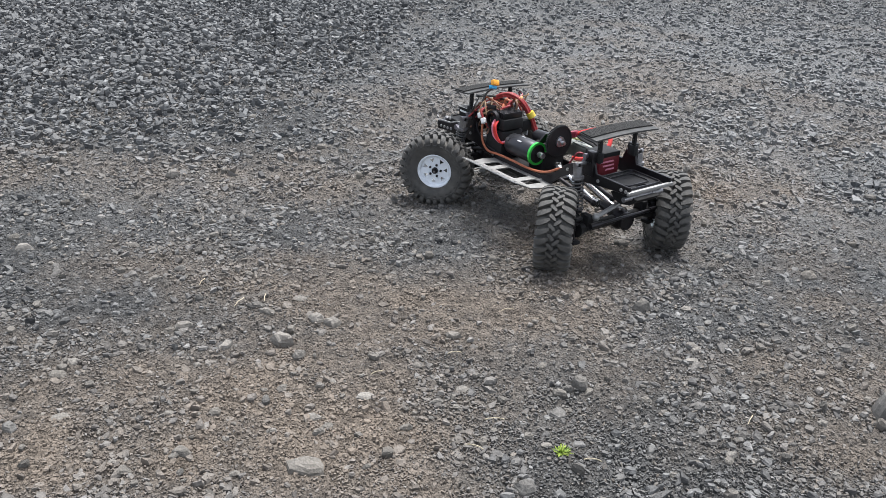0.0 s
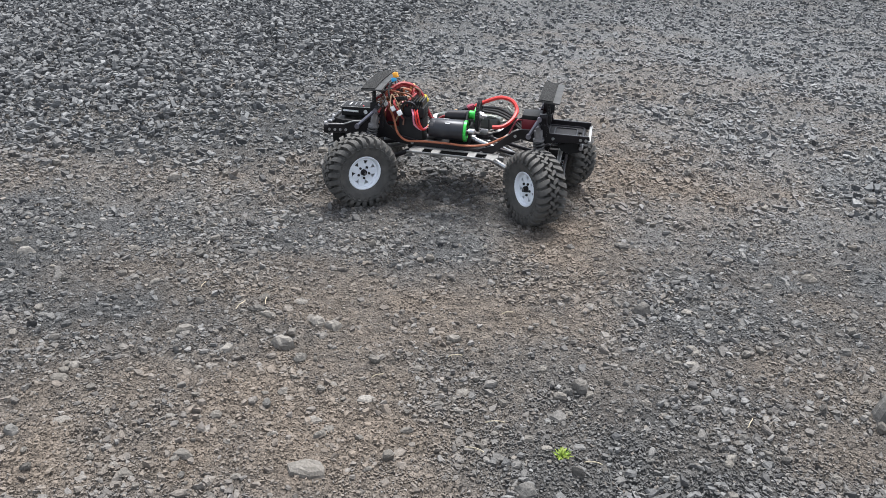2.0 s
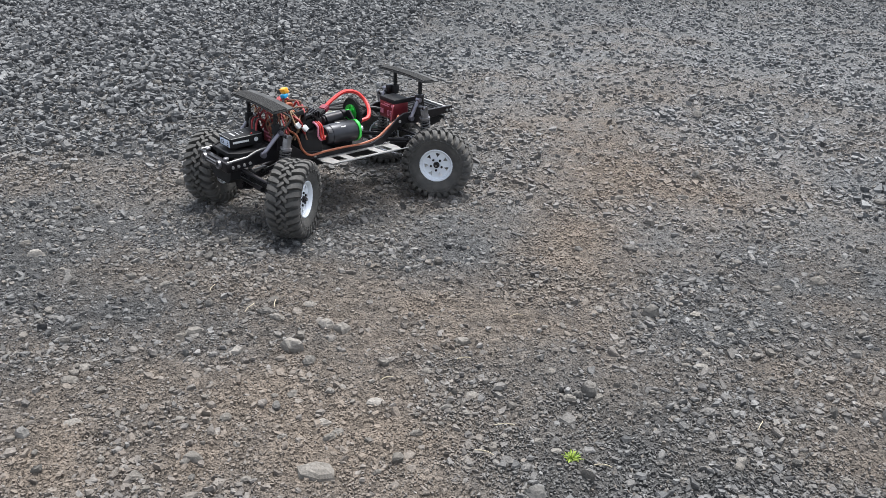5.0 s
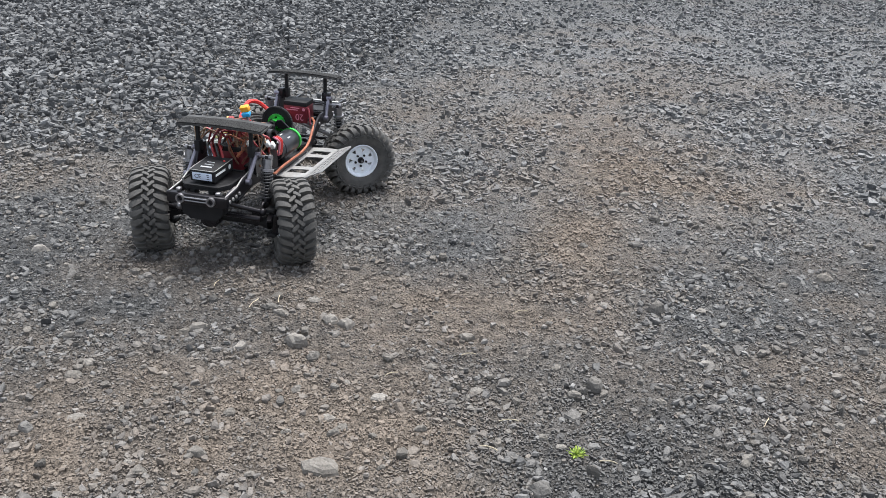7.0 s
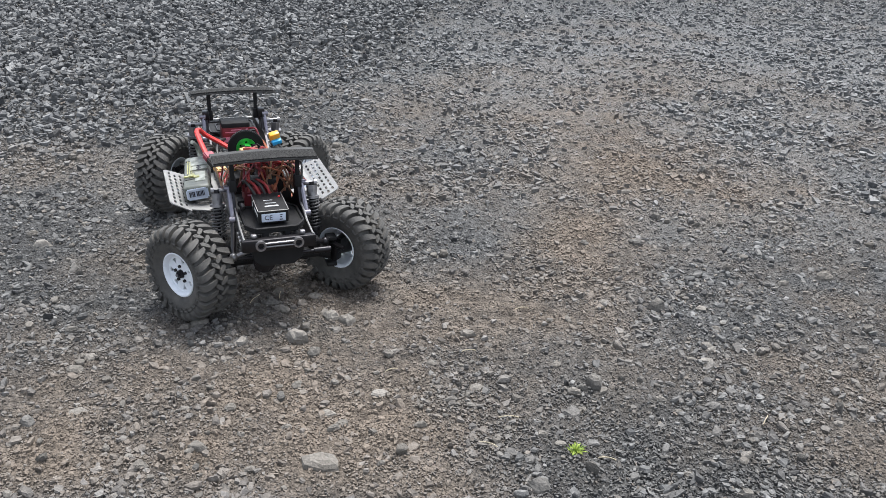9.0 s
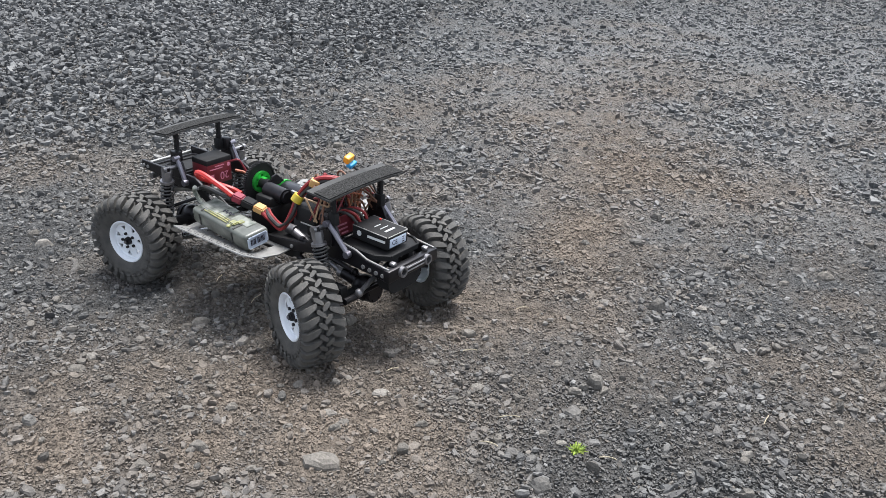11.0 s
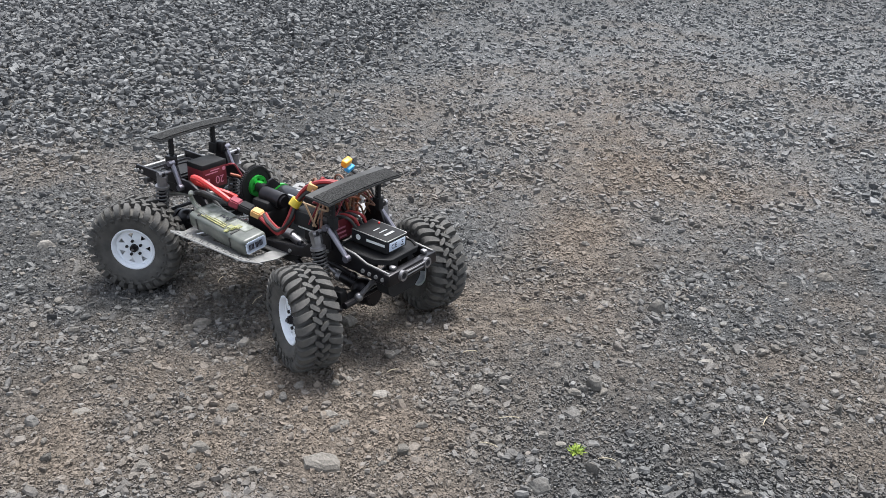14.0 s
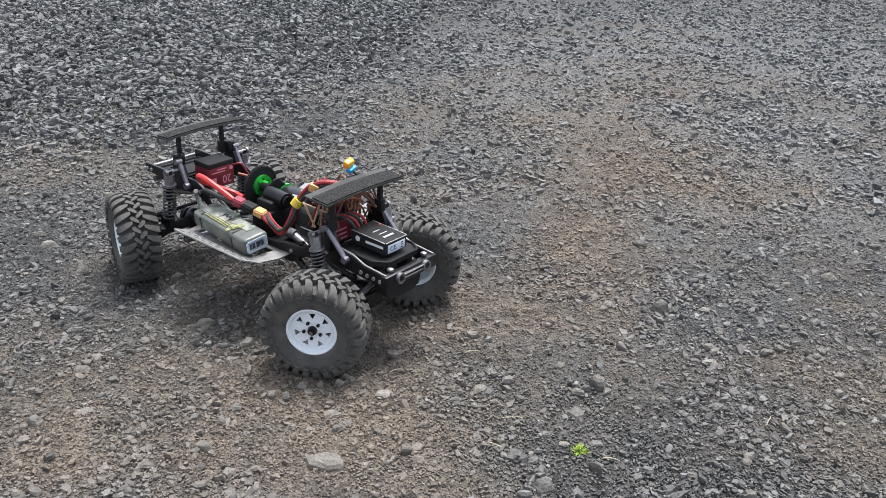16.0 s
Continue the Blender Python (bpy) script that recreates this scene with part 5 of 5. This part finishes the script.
# ---- the ground's loose pieces ----
def build_gravel():
    x, y, s = spread(60000, 11, 0.0026, 0.0072, 0.5, 1.75, 2.0, 0.6)
    scatter("fine_gravel", "fine grey and brown slate grit on packed earth", x, y, s, 21, M_chips, flat=(0.3, 0.6), n=4, rings=2)
    x, y, s = spread(76000, 31, 0.0026, 0.0095, 0.5, 1.9, 2.6, -0.9)
    scatter("earth_crumbs", "brown crumbs of dry earth and small stones", x, y, s, 41, M_crumb, flat=(0.3, 0.6), n=4, rings=2)
    x, y, s = spread(30000, 33, 0.006, 0.015, 1.05, 3.0, 2.2, -0.9)
    scatter("brown_chips", "brown dusty chips on the bare wheel track", x, y, s, 43, M_crumb, sink=0.3, flat=(0.2, 0.42), n=4, rings=2)
    x, y, s = spread(30000, 32, 0.006, 0.017, 1.4, 4.8, 2.0, 0.1, 0.85)
    scatter("dusty_grit", "dusty grey grit between the chips further off", x, y, s, 42, M_dustgrit, flat=(0.16, 0.4), n=4, rings=2)
    x, y, s = spread(34000, 12, 0.005, 0.019, 0.5, 2.4, 3.0, 0.72)
    scatter("gravel", "angular grey slate chips lying loose on earth", x, y, s, 22, M_chips, flat=(0.2, 0.5), n=5)
    x, y, s = spread(52000, 13, 0.008, 0.030, 1.4, 4.9, 2.2, 0.5, 0.85)
    scatter("coarse_gravel", "coarse blue-grey slate chips in the distance", x, y, s, 23, M_far, flat=(0.2, 0.48), n=4, rings=2)
    rs = np.random.RandomState(5)
    y = 1.6 + 3.0 * rs.rand(60000)
    x = -2.4 + 2.8 * rs.rand(60000)
    e, heap = earth(x, y)
    k = rs.rand(60000) < heap
    x, y = x[k], y[k]
    scatter("gravel_heap", "thick layer of coarse blue-grey crushed slate", x, y, 0.009 + 0.024 * rs.rand(len(x)) ** 2.6, 24, M_heap, sink=0.15, flat=(0.24, 0.5), n=4, lean=0.26, pile=0.004)
    x, y, s = spread(6500, 16, 0.009, 0.024, 0.5, 2.5, 3.0, 0.35)
    scatter("flat_chips", "dusty flat slate chips half sunk in earth", x, y, s, 26, M_flat, sink=0.35, flat=(0.16, 0.4), n=6)
    x, y, s = spread(60000, 17, 0.003, 0.007, 0.5, 0.98, 1.6, 0.8)
    k = np.random.RandomState(18).rand(len(x)) < 1.2 * blob(x, y, 0.12, 0.70, 0.16, 0.09) + 0.8 * blob(x, y, 0.10, 0.83, 0.09, 0.06) + 0.8 * blob(x, y, -0.04, 0.71, 0.06, 0.05) + 0.5 * blob(x, y, 0.4, 0.7, 0.2, 0.08)
    scatter("dark_grit", "fine dark slate grit round the weed", x[k], y[k], s[k], 27, M_grit, sink=0.1, flat=(0.35, 0.7), n=4, rings=2)
    x, y, s = spread(900, 14, 0.013, 0.028, 1.5, 3.2, 2.6, 0.3)
    scatter("scattered_stones", "larger slate pieces strewn over the earth", x, y, s, 25, M_far, flat=(0.25, 0.55), n=7)


def build_small_stones():
    """The single shards near the camera, each an object of its own on a few shared meshes."""
    rs = np.random.RandomState(77)
    shared = []
    for k in range(16):
        v, f = chip_shape(rs, 7, 0.22 + 0.26 * rs.rand()), chip_faces(7)
        me = bpy.data.meshes.new("shard")
        me.from_pydata(v.tolist(), [], f.tolist())
        me.materials.append((M_stone, M_stone, M_pale, M_dark)[k % 4])
        shared.append(me)
    x, y, s = spread(560, 15, 0.010, 0.024, 0.6, 1.55, 2.2, 0.25)
    for k in range(min(290, len(x))):
        ob = new("shard", shared[k % 16])
        z = float(height(x[k:k + 1], y[k:k + 1])[0])
        ob.matrix_world = pose(x[k], y[k], z + 0.0005, rs.randn() * 9, rs.randn() * 9, rs.rand() * 360) @ Matrix.Scale(float(s[k]), 4)
        tagged(ob, ("grey slate shard lying on packed earth", "grey slate shard lying on packed earth", "pale stone shard lying on packed earth", "dark slate shard lying in grit")[k % 4], "stone", "slate shards on the gravel")


def stone(x, y, length, wide=0.7, high=0.4, turn=0.0, words="grey slate stone", seed=0, tilt=0.0):
    """One loose stone: an angular lump split into strata, chipped at its edges, sunk a little into the ground."""
    rs = np.random.RandomState(seed + int(1000 * abs(x)) + int(777 * abs(y)))
    n = 7
    a = (np.arange(n) + 0.7 * rs.rand(n)) / n * 2 * math.pi
    r = 0.5 * (0.66 + 0.34 * rs.rand(n))
    rows = []
    slope, off = (rs.rand(2) - 0.5) * 0.5, (rs.rand(2) - 0.5) * 0.24
    for h, k in ((-0.3, 0.95), (0.12, 1.04), (0.5, 0.97), (0.85, 0.74), (1.0, 0.44)):
        j = 1 + (rs.rand(n) - 0.5) * 0.22
        px, py = r * k * j * np.cos(a) + off[0] * max(h, 0), (r * k * j * np.sin(a) + off[1] * max(h, 0)) * wide
        rows.append(np.stack([px, py, h * high * 0.72 * (1 + (rs.rand(n) - 0.5) * 0.3 + slope[0] * px * 2 + slope[1] * py * 2)], 1))
    bm = bmesh.new()
    vs = [[bm.verts.new(Vector(p) * length) for p in row] for row in rows]
    for p, q in zip(vs, vs[1:]):
        for i in range(n):
            bm.faces.new((p[i], p[(i + 1) % n], q[(i + 1) % n], q[i]))
    bm.faces.new(vs[-1])
    bm.faces.new(vs[0][::-1])
    bmesh.ops.triangulate(bm, faces=bm.faces[:])
    ob = part("stone", bm, M_pale if "pale" in words else M_dark if "dark" in words else M_stone, None, words, flat=True)
    ob.matrix_world = pose(x, y, float(height(np.array([x]), np.array([y]))[0]) - 0.001, tilt, tilt * 0.6, turn)
    return tagged(ob, words, "stone", "loose stones on the gravel")


def build_stones():
    g, p, d = "grey angular slate stone on packed earth", "pale grey rounded stone on packed earth", "dark slate stone lying in grit"
    stone(-0.127, 0.685, 0.049, 0.5, 0.24, -8, "flat layered pale grey slate slab on earth", 1, 6)
    stone(-0.194, 0.925, 0.036, 0.75, 0.55, 20, p, 2, 10)
    stone(-0.158, 0.977, 0.025, 0.8, 0.6, 0, p, 3)
    stone(-0.135, 0.970, 0.027, 0.75, 0.6, 40, p, 4, -8)
    stone(-0.167, 0.891, 0.026, 0.8, 0.5, 70, d, 5)
    stone(0.017, 0.953, 0.026, 0.6, 0.4, -10, g, 6)
    stone(0.100, 0.751, 0.017, 0.75, 0.55, 15, p, 7)
    stone(0.275, 1.047, 0.031, 0.8, 0.6, 60, d, 8)
    stone(0.548, 1.174, 0.030, 0.8, 0.55, 0, g, 9)
    stone(0.508, 0.826, 0.046, 0.7, 0.8, 70, "large dark slate stone standing on edge", 10, 12)
    stone(0.578, 2.064, 0.032, 0.8, 0.6, 10, d, 11)
    stone(0.282, 2.688, 0.028, 0.8, 0.6, 30, d, 12)
    stone(-0.323, 0.948, 0.029, 0.7, 0.35, 5, g, 13)
    stone(-0.259, 0.906, 0.022, 0.8, 0.5, 60, p, 14)
    stone(-0.400, 1.068, 0.019, 0.8, 0.5, 30, g, 15)
    stone(-0.612, 1.140, 0.034, 0.5, 0.4, 0, p, 16)
    stone(-0.462, 1.163, 0.022, 0.7, 0.5, 10, g, 17)
    stone(-0.643, 1.173, 0.024, 0.7, 0.5, 50, g, 18)
    stone(-0.177, 1.701, 0.030, 0.7, 0.4, 0, g, 19)
    stone(-0.251, 1.665, 0.029, 0.7, 0.45, 20, g, 20)
    stone(-0.494, 1.470, 0.031, 0.8, 0.55, 0, g, 21)
    stone(-0.744, 2.091, 0.036, 0.8, 0.7, 40, d, 22)
    stone(-0.434, 0.830, 0.027, 0.6, 0.35, 0, g, 23)
    stone(-0.174, 0.819, 0.017, 0.8, 0.5, 30, g, 24)
    stone(0.167, 0.852, 0.027, 0.8, 0.7, 80, d, 25, 10)
    stone(0.142, 0.834, 0.026, 0.55, 0.4, -15, g, 26)
    stone(0.152, 0.842, 0.017, 0.6, 0.6, 10, d, 27)
    stone(0.239, 0.827, 0.019, 0.6, 0.4, -20, g, 28)
    stone(0.051, 0.739, 0.017, 0.6, 0.7, 80, g, 29, 14)
    stone(-0.031, 0.755, 0.021, 0.5, 0.4, 15, g, 30)
    stone(0.000, 0.806, 0.021, 0.5, 0.4, 20, d, 31)
    stone(-0.170, 0.736, 0.013, 0.8, 0.5, 0, g, 32)
    stone(-0.236, 0.765, 0.017, 0.8, 0.5, 40, g, 33)
    stone(0.312, 0.916, 0.025, 0.6, 0.35, 10, p, 34)
    stone(0.475, 1.138, 0.018, 0.8, 0.5, 0, g, 35)
    stone(0.074, 1.181, 0.024, 0.6, 0.4, -30, d, 36)
    stone(-0.100, 1.127, 0.022, 0.5, 0.35, 0, d, 37)
    stone(-0.161, 1.219, 0.016, 0.8, 0.7, 40, d, 38, 15)
    stone(-0.433, 1.835, 0.026, 0.8, 0.6, 0, d, 39)
    stone(0.473, 1.628, 0.023, 0.8, 0.6, 30, d, 40)
    stone(-0.371, 1.098, 0.021, 0.8, 0.5, 0, d, 41)
    stone(-0.223, 0.982, 0.027, 0.5, 0.35, -10, g, 42)
    stone(0.031, 0.836, 0.021, 0.7, 0.3, 30, p, 43)
    stone(-0.113, 0.750, 0.017, 0.8, 0.4, 0, g, 44)
    stone(-0.607, 1.350, 0.020, 0.7, 0.5, 0, g, 45)
    stone(0.300, 1.483, 0.029, 0.5, 0.35, 10, g, 46)
    stone(0.417, 1.499, 0.029, 0.5, 0.35, -5, g, 47)
    stone(0.797, 1.535, 0.029, 0.7, 0.4, 0, d, 48)
    stone(0.092, 0.667, 0.026, 0.8, 0.5, 20, "dark slate stone with a flat face", 49, 10)
    stone(-0.398, 0.752, 0.027, 0.8, 0.25, 0, p, 50)
    stone(-0.077, 0.810, 0.029, 0.6, 0.2, 5, p, 51)
    stone(0.414, 0.716, 0.019, 0.7, 0.4, 0, g, 52)
    stone(0.306, 0.726, 0.017, 0.7, 0.5, 50, g, 53)
    stone(0.118, 0.735, 0.016, 0.7, 0.4, 0, "pale flat stone beside a green tuft", 54)
    stone(-0.423, 1.148, 0.018, 0.58, 0.54, -6, g, 55, 7)
    stone(-0.427, 0.856, 0.018, 0.85, 0.38, -1, p, 56, 5)
    stone(-0.242, 0.997, 0.028, 0.58, 0.36, 21, d, 57, 2)
    stone(-0.271, 1.093, 0.015, 0.66, 0.41, -21, g, 58, -1)
    stone(-0.187, 1.023, 0.021, 0.83, 0.34, 18, g, 59, 3)
    stone(-0.284, 0.867, 0.016, 0.64, 0.35, -20, g, 60, -3)
    stone(-0.024, 0.881, 0.016, 0.80, 0.35, 12, g, 61, 8)
    stone(0.014, 0.878, 0.014, 0.56, 0.42, -24, g, 62, 4)
    stone(-0.131, 0.768, 0.021, 0.72, 0.40, -3, p, 63, -5)
    stone(-0.121, 0.739, 0.016, 0.66, 0.44, 19, g, 64, -5)
    stone(-0.193, 0.816, 0.012, 0.62, 0.31, 21, g, 65, 7)
    stone(-0.255, 0.763, 0.013, 0.60, 0.33, -14, d, 66, -3)
    stone(-0.214, 0.722, 0.011, 0.71, 0.51, -28, g, 67, 3)
    stone(-0.286, 0.765, 0.015, 0.63, 0.31, -7, g, 68, 2)
    stone(0.255, 0.805, 0.016, 0.64, 0.50, 20, g, 69, -2)
    stone(0.225, 0.870, 0.013, 0.83, 0.52, 25, d, 70, 5)
    stone(0.277, 0.863, 0.013, 0.61, 0.40, 5, d, 71, 2)
    stone(0.244, 1.076, 0.018, 0.58, 0.47, 34, d, 72, 9)
    stone(0.206, 1.059, 0.018, 0.74, 0.43, -19, p, 73, 2)
    stone(0.237, 1.163, 0.018, 0.61, 0.50, 27, g, 74, -2)
    stone(0.284, 1.270, 0.027, 0.72, 0.32, -27, d, 75, -6)
    stone(0.336, 1.381, 0.027, 0.64, 0.50, -9, d, 76, 4)
    stone(0.202, 1.264, 0.019, 0.83, 0.46, 2, d, 77, 2)
    stone(0.525, 0.968, 0.023, 0.56, 0.47, 19, d, 78, 2)
    stone(0.430, 0.799, 0.016, 0.70, 0.42, -15, g, 79, 2)
    stone(0.334, 0.773, 0.017, 0.71, 0.47, -25, d, 80, -4)
    stone(0.324, 0.946, 0.021, 0.66, 0.39, 32, p, 81, -5)
    stone(0.406, 1.060, 0.018, 0.63, 0.46, -4, g, 82, -4)
    stone(0.342, 0.993, 0.016, 0.63, 0.47, -35, g, 83, -6)
    stone(0.402, 0.802, 0.013, 0.56, 0.39, 29, d, 84, 8)
    stone(0.382, 0.878, 0.014, 0.74, 0.43, 16, g, 85, 7)
    stone(0.296, 0.920, 0.018, 0.61, 0.35, 5, g, 86, 3)
    stone(0.242, 0.700, 0.012, 0.75, 0.54, -29, g, 87, 0)
    stone(-0.062, 1.559, 0.025, 0.74, 0.43, -15, d, 88, -1)
    stone(0.012, 1.440, 0.021, 0.70, 0.36, -13, d, 89, 5)
    stone(-0.585, 1.230, 0.017, 0.60, 0.34, 32, g, 90, 1)
    stone(-0.556, 1.102, 0.017, 0.61, 0.38, -6, g, 91, 8)
    stone(-0.439, 0.728, 0.021, 0.82, 0.50, -24, d, 92, 0)
    stone(-0.251, 0.697, 0.022, 0.73, 0.46, 13, g, 93, 7)
    stone(-0.315, 0.679, 0.013, 0.77, 0.45, 32, g, 94, -4)
    stone(-0.191, 0.671, 0.015, 0.62, 0.35, 27, g, 95, -1)
    stone(-0.065, 0.685, 0.013, 0.61, 0.53, 31, g, 96, 0)
    stone(0.369, 0.995, 0.014, 0.80, 0.54, 18, g, 97, 1)
    stone(0.126, 0.892, 0.016, 0.77, 0.44, 30, g, 98, -2)
    stone(0.090, 0.914, 0.013, 0.75, 0.42, 33, g, 99, -1)
    stone(-0.119, 0.834, 0.014, 0.71, 0.37, 13, g, 100, 4)
    stone(-0.340, 0.940, 0.017, 0.70, 0.44, 28, g, 101, 1)
    stone(-0.360, 0.854, 0.014, 0.73, 0.47, 31, g, 102, 5)
    stone(-0.350, 0.711, 0.013, 0.68, 0.34, 22, g, 103, 0)
    stone(-0.446, 0.794, 0.012, 0.59, 0.36, -21, g, 104, 0)


def build_tuft():
    """A small bright green weed between the stones."""
    rs = random.Random(3)
    tuft = new("weed_tuft")
    tuft.location = (0.132, 0.724, 0.003)
    tagged(tuft, "small bright green weed sprouting between grey stones", "plant")
    m = mat("weed_leaf", (0.17, 0.27, 0.035), 0.6, base2=(0.34, 0.4, 0.07), scale=200, bump=0.1)
    for k in range(120):
        bm = bmesh.new()
        a, lean, ln, w = rs.uniform(0, 6.283), rs.uniform(0.2, 1.25), rs.uniform(0.003, 0.0085), rs.uniform(0.0004, 0.0009)
        r0 = rs.uniform(0, 0.0062)
        d, s = Vector((math.cos(a), math.sin(a), 0)), Vector((-math.sin(a), math.cos(a), 0))
        base = d * r0 + Vector((0, 0, 0.0))
        rows = []
        for t, ww in ((0, 0.4), (0.45, 1.0), (0.8, 0.7), (1.0, 0.05)):
            c = base + d * math.sin(lean * t) * ln * t + Vector((0, 0, math.cos(lean * t) * ln * t + 0.0005))
            rows.append([bm.verts.new(c - s * w * ww), bm.verts.new(c + Vector((0, 0, 0.0003))), bm.verts.new(c + s * w * ww)])
        for p, q in zip(rows, rows[1:]):
            for i in range(2):
                bm.faces.new((p[i], p[i + 1], q[i + 1], q[i]))
        part("leaf", bm, m, tuft)
    return tuft


def build_straws():
    rs = random.Random(8)
    m = mat("dry_straw", (0.42, 0.36, 0.25), 0.7, base2=(0.32, 0.27, 0.19), scale=150)
    for x, y, ln, a in ((0.065, 0.775, 0.022, 5), (0.042, 0.725, 0.020, -20), (-0.265, 1.003, 0.026, 75), (0.02, 0.905, 0.018, 15), (-0.235, 1.02, 0.024, 100), (-0.33, 1.06, 0.02, 85), (0.163, 0.712, 0.018, -8),
                        (-0.07, 0.86, 0.016, 30), (0.35, 0.80, 0.02, 60), (-0.72, 2.2, 0.04, 50), (0.09, 1.02, 0.018, 20)):
        bm = bmesh.new()
        d = Vector((math.cos(radians(a)), math.sin(radians(a)), 0))
        c = Vector((x, y, float(height(np.array([x]), np.array([y]))[0]) + 0.004))
        sweep(bm, [c - d * ln / 2, c - d * ln * 0.15 + Vector((0, 0, 0.002)), c + d * ln * 0.2 + Vector((0.001, 0.001, 0.001)), c + d * ln / 2], 0.0006, 5, 4)
        tagged(part("straw", bm, m, None), "dry pale straw stalk lying on stones", "straw", "dry straws on the gravel")


# ---- what moves ----
# seconds, place of the car on the ground, heading
CAR = [
    (0, 0.1514, 1.3617, 126.83),
    (0.5, 0.1127, 1.4019, 140.72),
    (1, 0.0764, 1.4269, 151.51),
    (1.5, 0.0474, 1.4549, 158.86),
    (2, 0.0081, 1.4798, 170.23),
    (2.5, -0.0289, 1.4846, 179.13),
    (3, -0.0707, 1.4913, 186.67),
    (3.5, -0.1205, 1.4861, 195.86),
    (4, -0.1556, 1.4751, 205.58),
    (6.5, -0.2972, 1.3620, 247.37),
    (7, -0.3128, 1.3253, 257.25),
    (7.5, -0.3090, 1.2792, 265.63),
    (8, -0.3134, 1.2575, 271.73),
    (8.5, -0.3122, 1.2274, 279.25),
    (9, -0.3056, 1.1733, 292.24),
    (11, -0.2379, 1.0528, 324.99),
    (11.5, -0.2379, 1.0528, 324.99),
    (12, -0.2381, 1.0535, 324.97),
    (12.5, -0.2379, 1.0534, 325.09),
    (13, -0.2395, 1.0519, 325.83),
    (13.5, -0.2288, 1.0459, 324.72),
    (14, -0.2415, 1.0436, 326.36),
    (14.5, -0.2363, 1.0453, 323.42),
    (15, -0.2441, 1.0466, 324.79),
    (15.5, -0.2463, 1.0449, 325.27),
    (16, -0.2404, 1.0441, 323.82),
]
# seconds, steering of the front and of the rear wheels
STEER = [(0, 40, -47), (1.5, 40, -52), (4.2, 40, -48), (7.0, 33, -52), (8.3, 40, -48), (9.2, 40, -44), (11.0, -20, 10), (13.1, -20, 11), (13.2, -24, 28), (13.3, -26, 31), (13.4, 8, -2), (13.5, 33, -22), (13.6, 37, -26), (13.7, 35, -24), (13.8, -4, 17),
         (13.9, -24, 31), (14.1, -27, 34), (14.2, -22, 30), (14.3, -22, 18), (14.4, 28, -18), (14.5, 38, -27), (14.6, 39, -27), (14.8, 38, -25), (14.9, 32, -18), (15.0, -10, 18), (15.1, -26, 31),
         (15.3, -28, 33), (15.4, -22, 29), (15.6, -24, 31), (15.7, -22, 18), (15.8, 20, -18), (15.9, 36, -27), (16.0, 38, -27)]


def motions():
    walk(car, [(t, pose(x, y, 0, 0, 0, h)) for t, x, y, h in CAR])
    ct, st = [r[0] for r in CAR], [r[0] for r in STEER]
    for key, sx, s in (("fl", 1, 1), ("fr", 1, -1), ("rl", -1, 1), ("rr", -1, -1)):
        rows, kn, roll, last = [], [], 0.3 * sx + 0.7 * s, None
        for k in range(161):
            t = k / 10
            x, y, h = (np.interp(t, ct, [r[i] for r in CAR]) for i in (1, 2, 3))
            d = np.interp(t, st, [r[1 if sx > 0 else 2] for r in STEER])
            d *= 1.0 if d * s * sx > 0 else 0.82
            king = pose(FRONT_AXLE if sx > 0 else REAR_AXLE, s * KING, R_WHEEL, 0, 0, d)
            hub = pose(x, y, 0, 0, 0, h) @ king @ Matrix.Translation((0, s * OUT, 0))
            at = hub.translation
            if last is not None:
                roll += (at - last).dot(hub.to_3x3() @ Vector((1, 0, 0))) / R_WHEEL
            last = at
            rows.append((t, king @ Matrix.Translation((0, s * OUT, 0)) @ Matrix.Rotation(0 if s > 0 else math.pi, 4, "Z") @ Matrix.Rotation(roll * s, 4, "Y")))
            kn.append((t, king))
        walk(wheels[key], rows)
        walk(knuckles[key], kn)


build_tuft()
build_straws()
build_stones()
build_small_stones()
build_ground()
build_gravel()
motions()
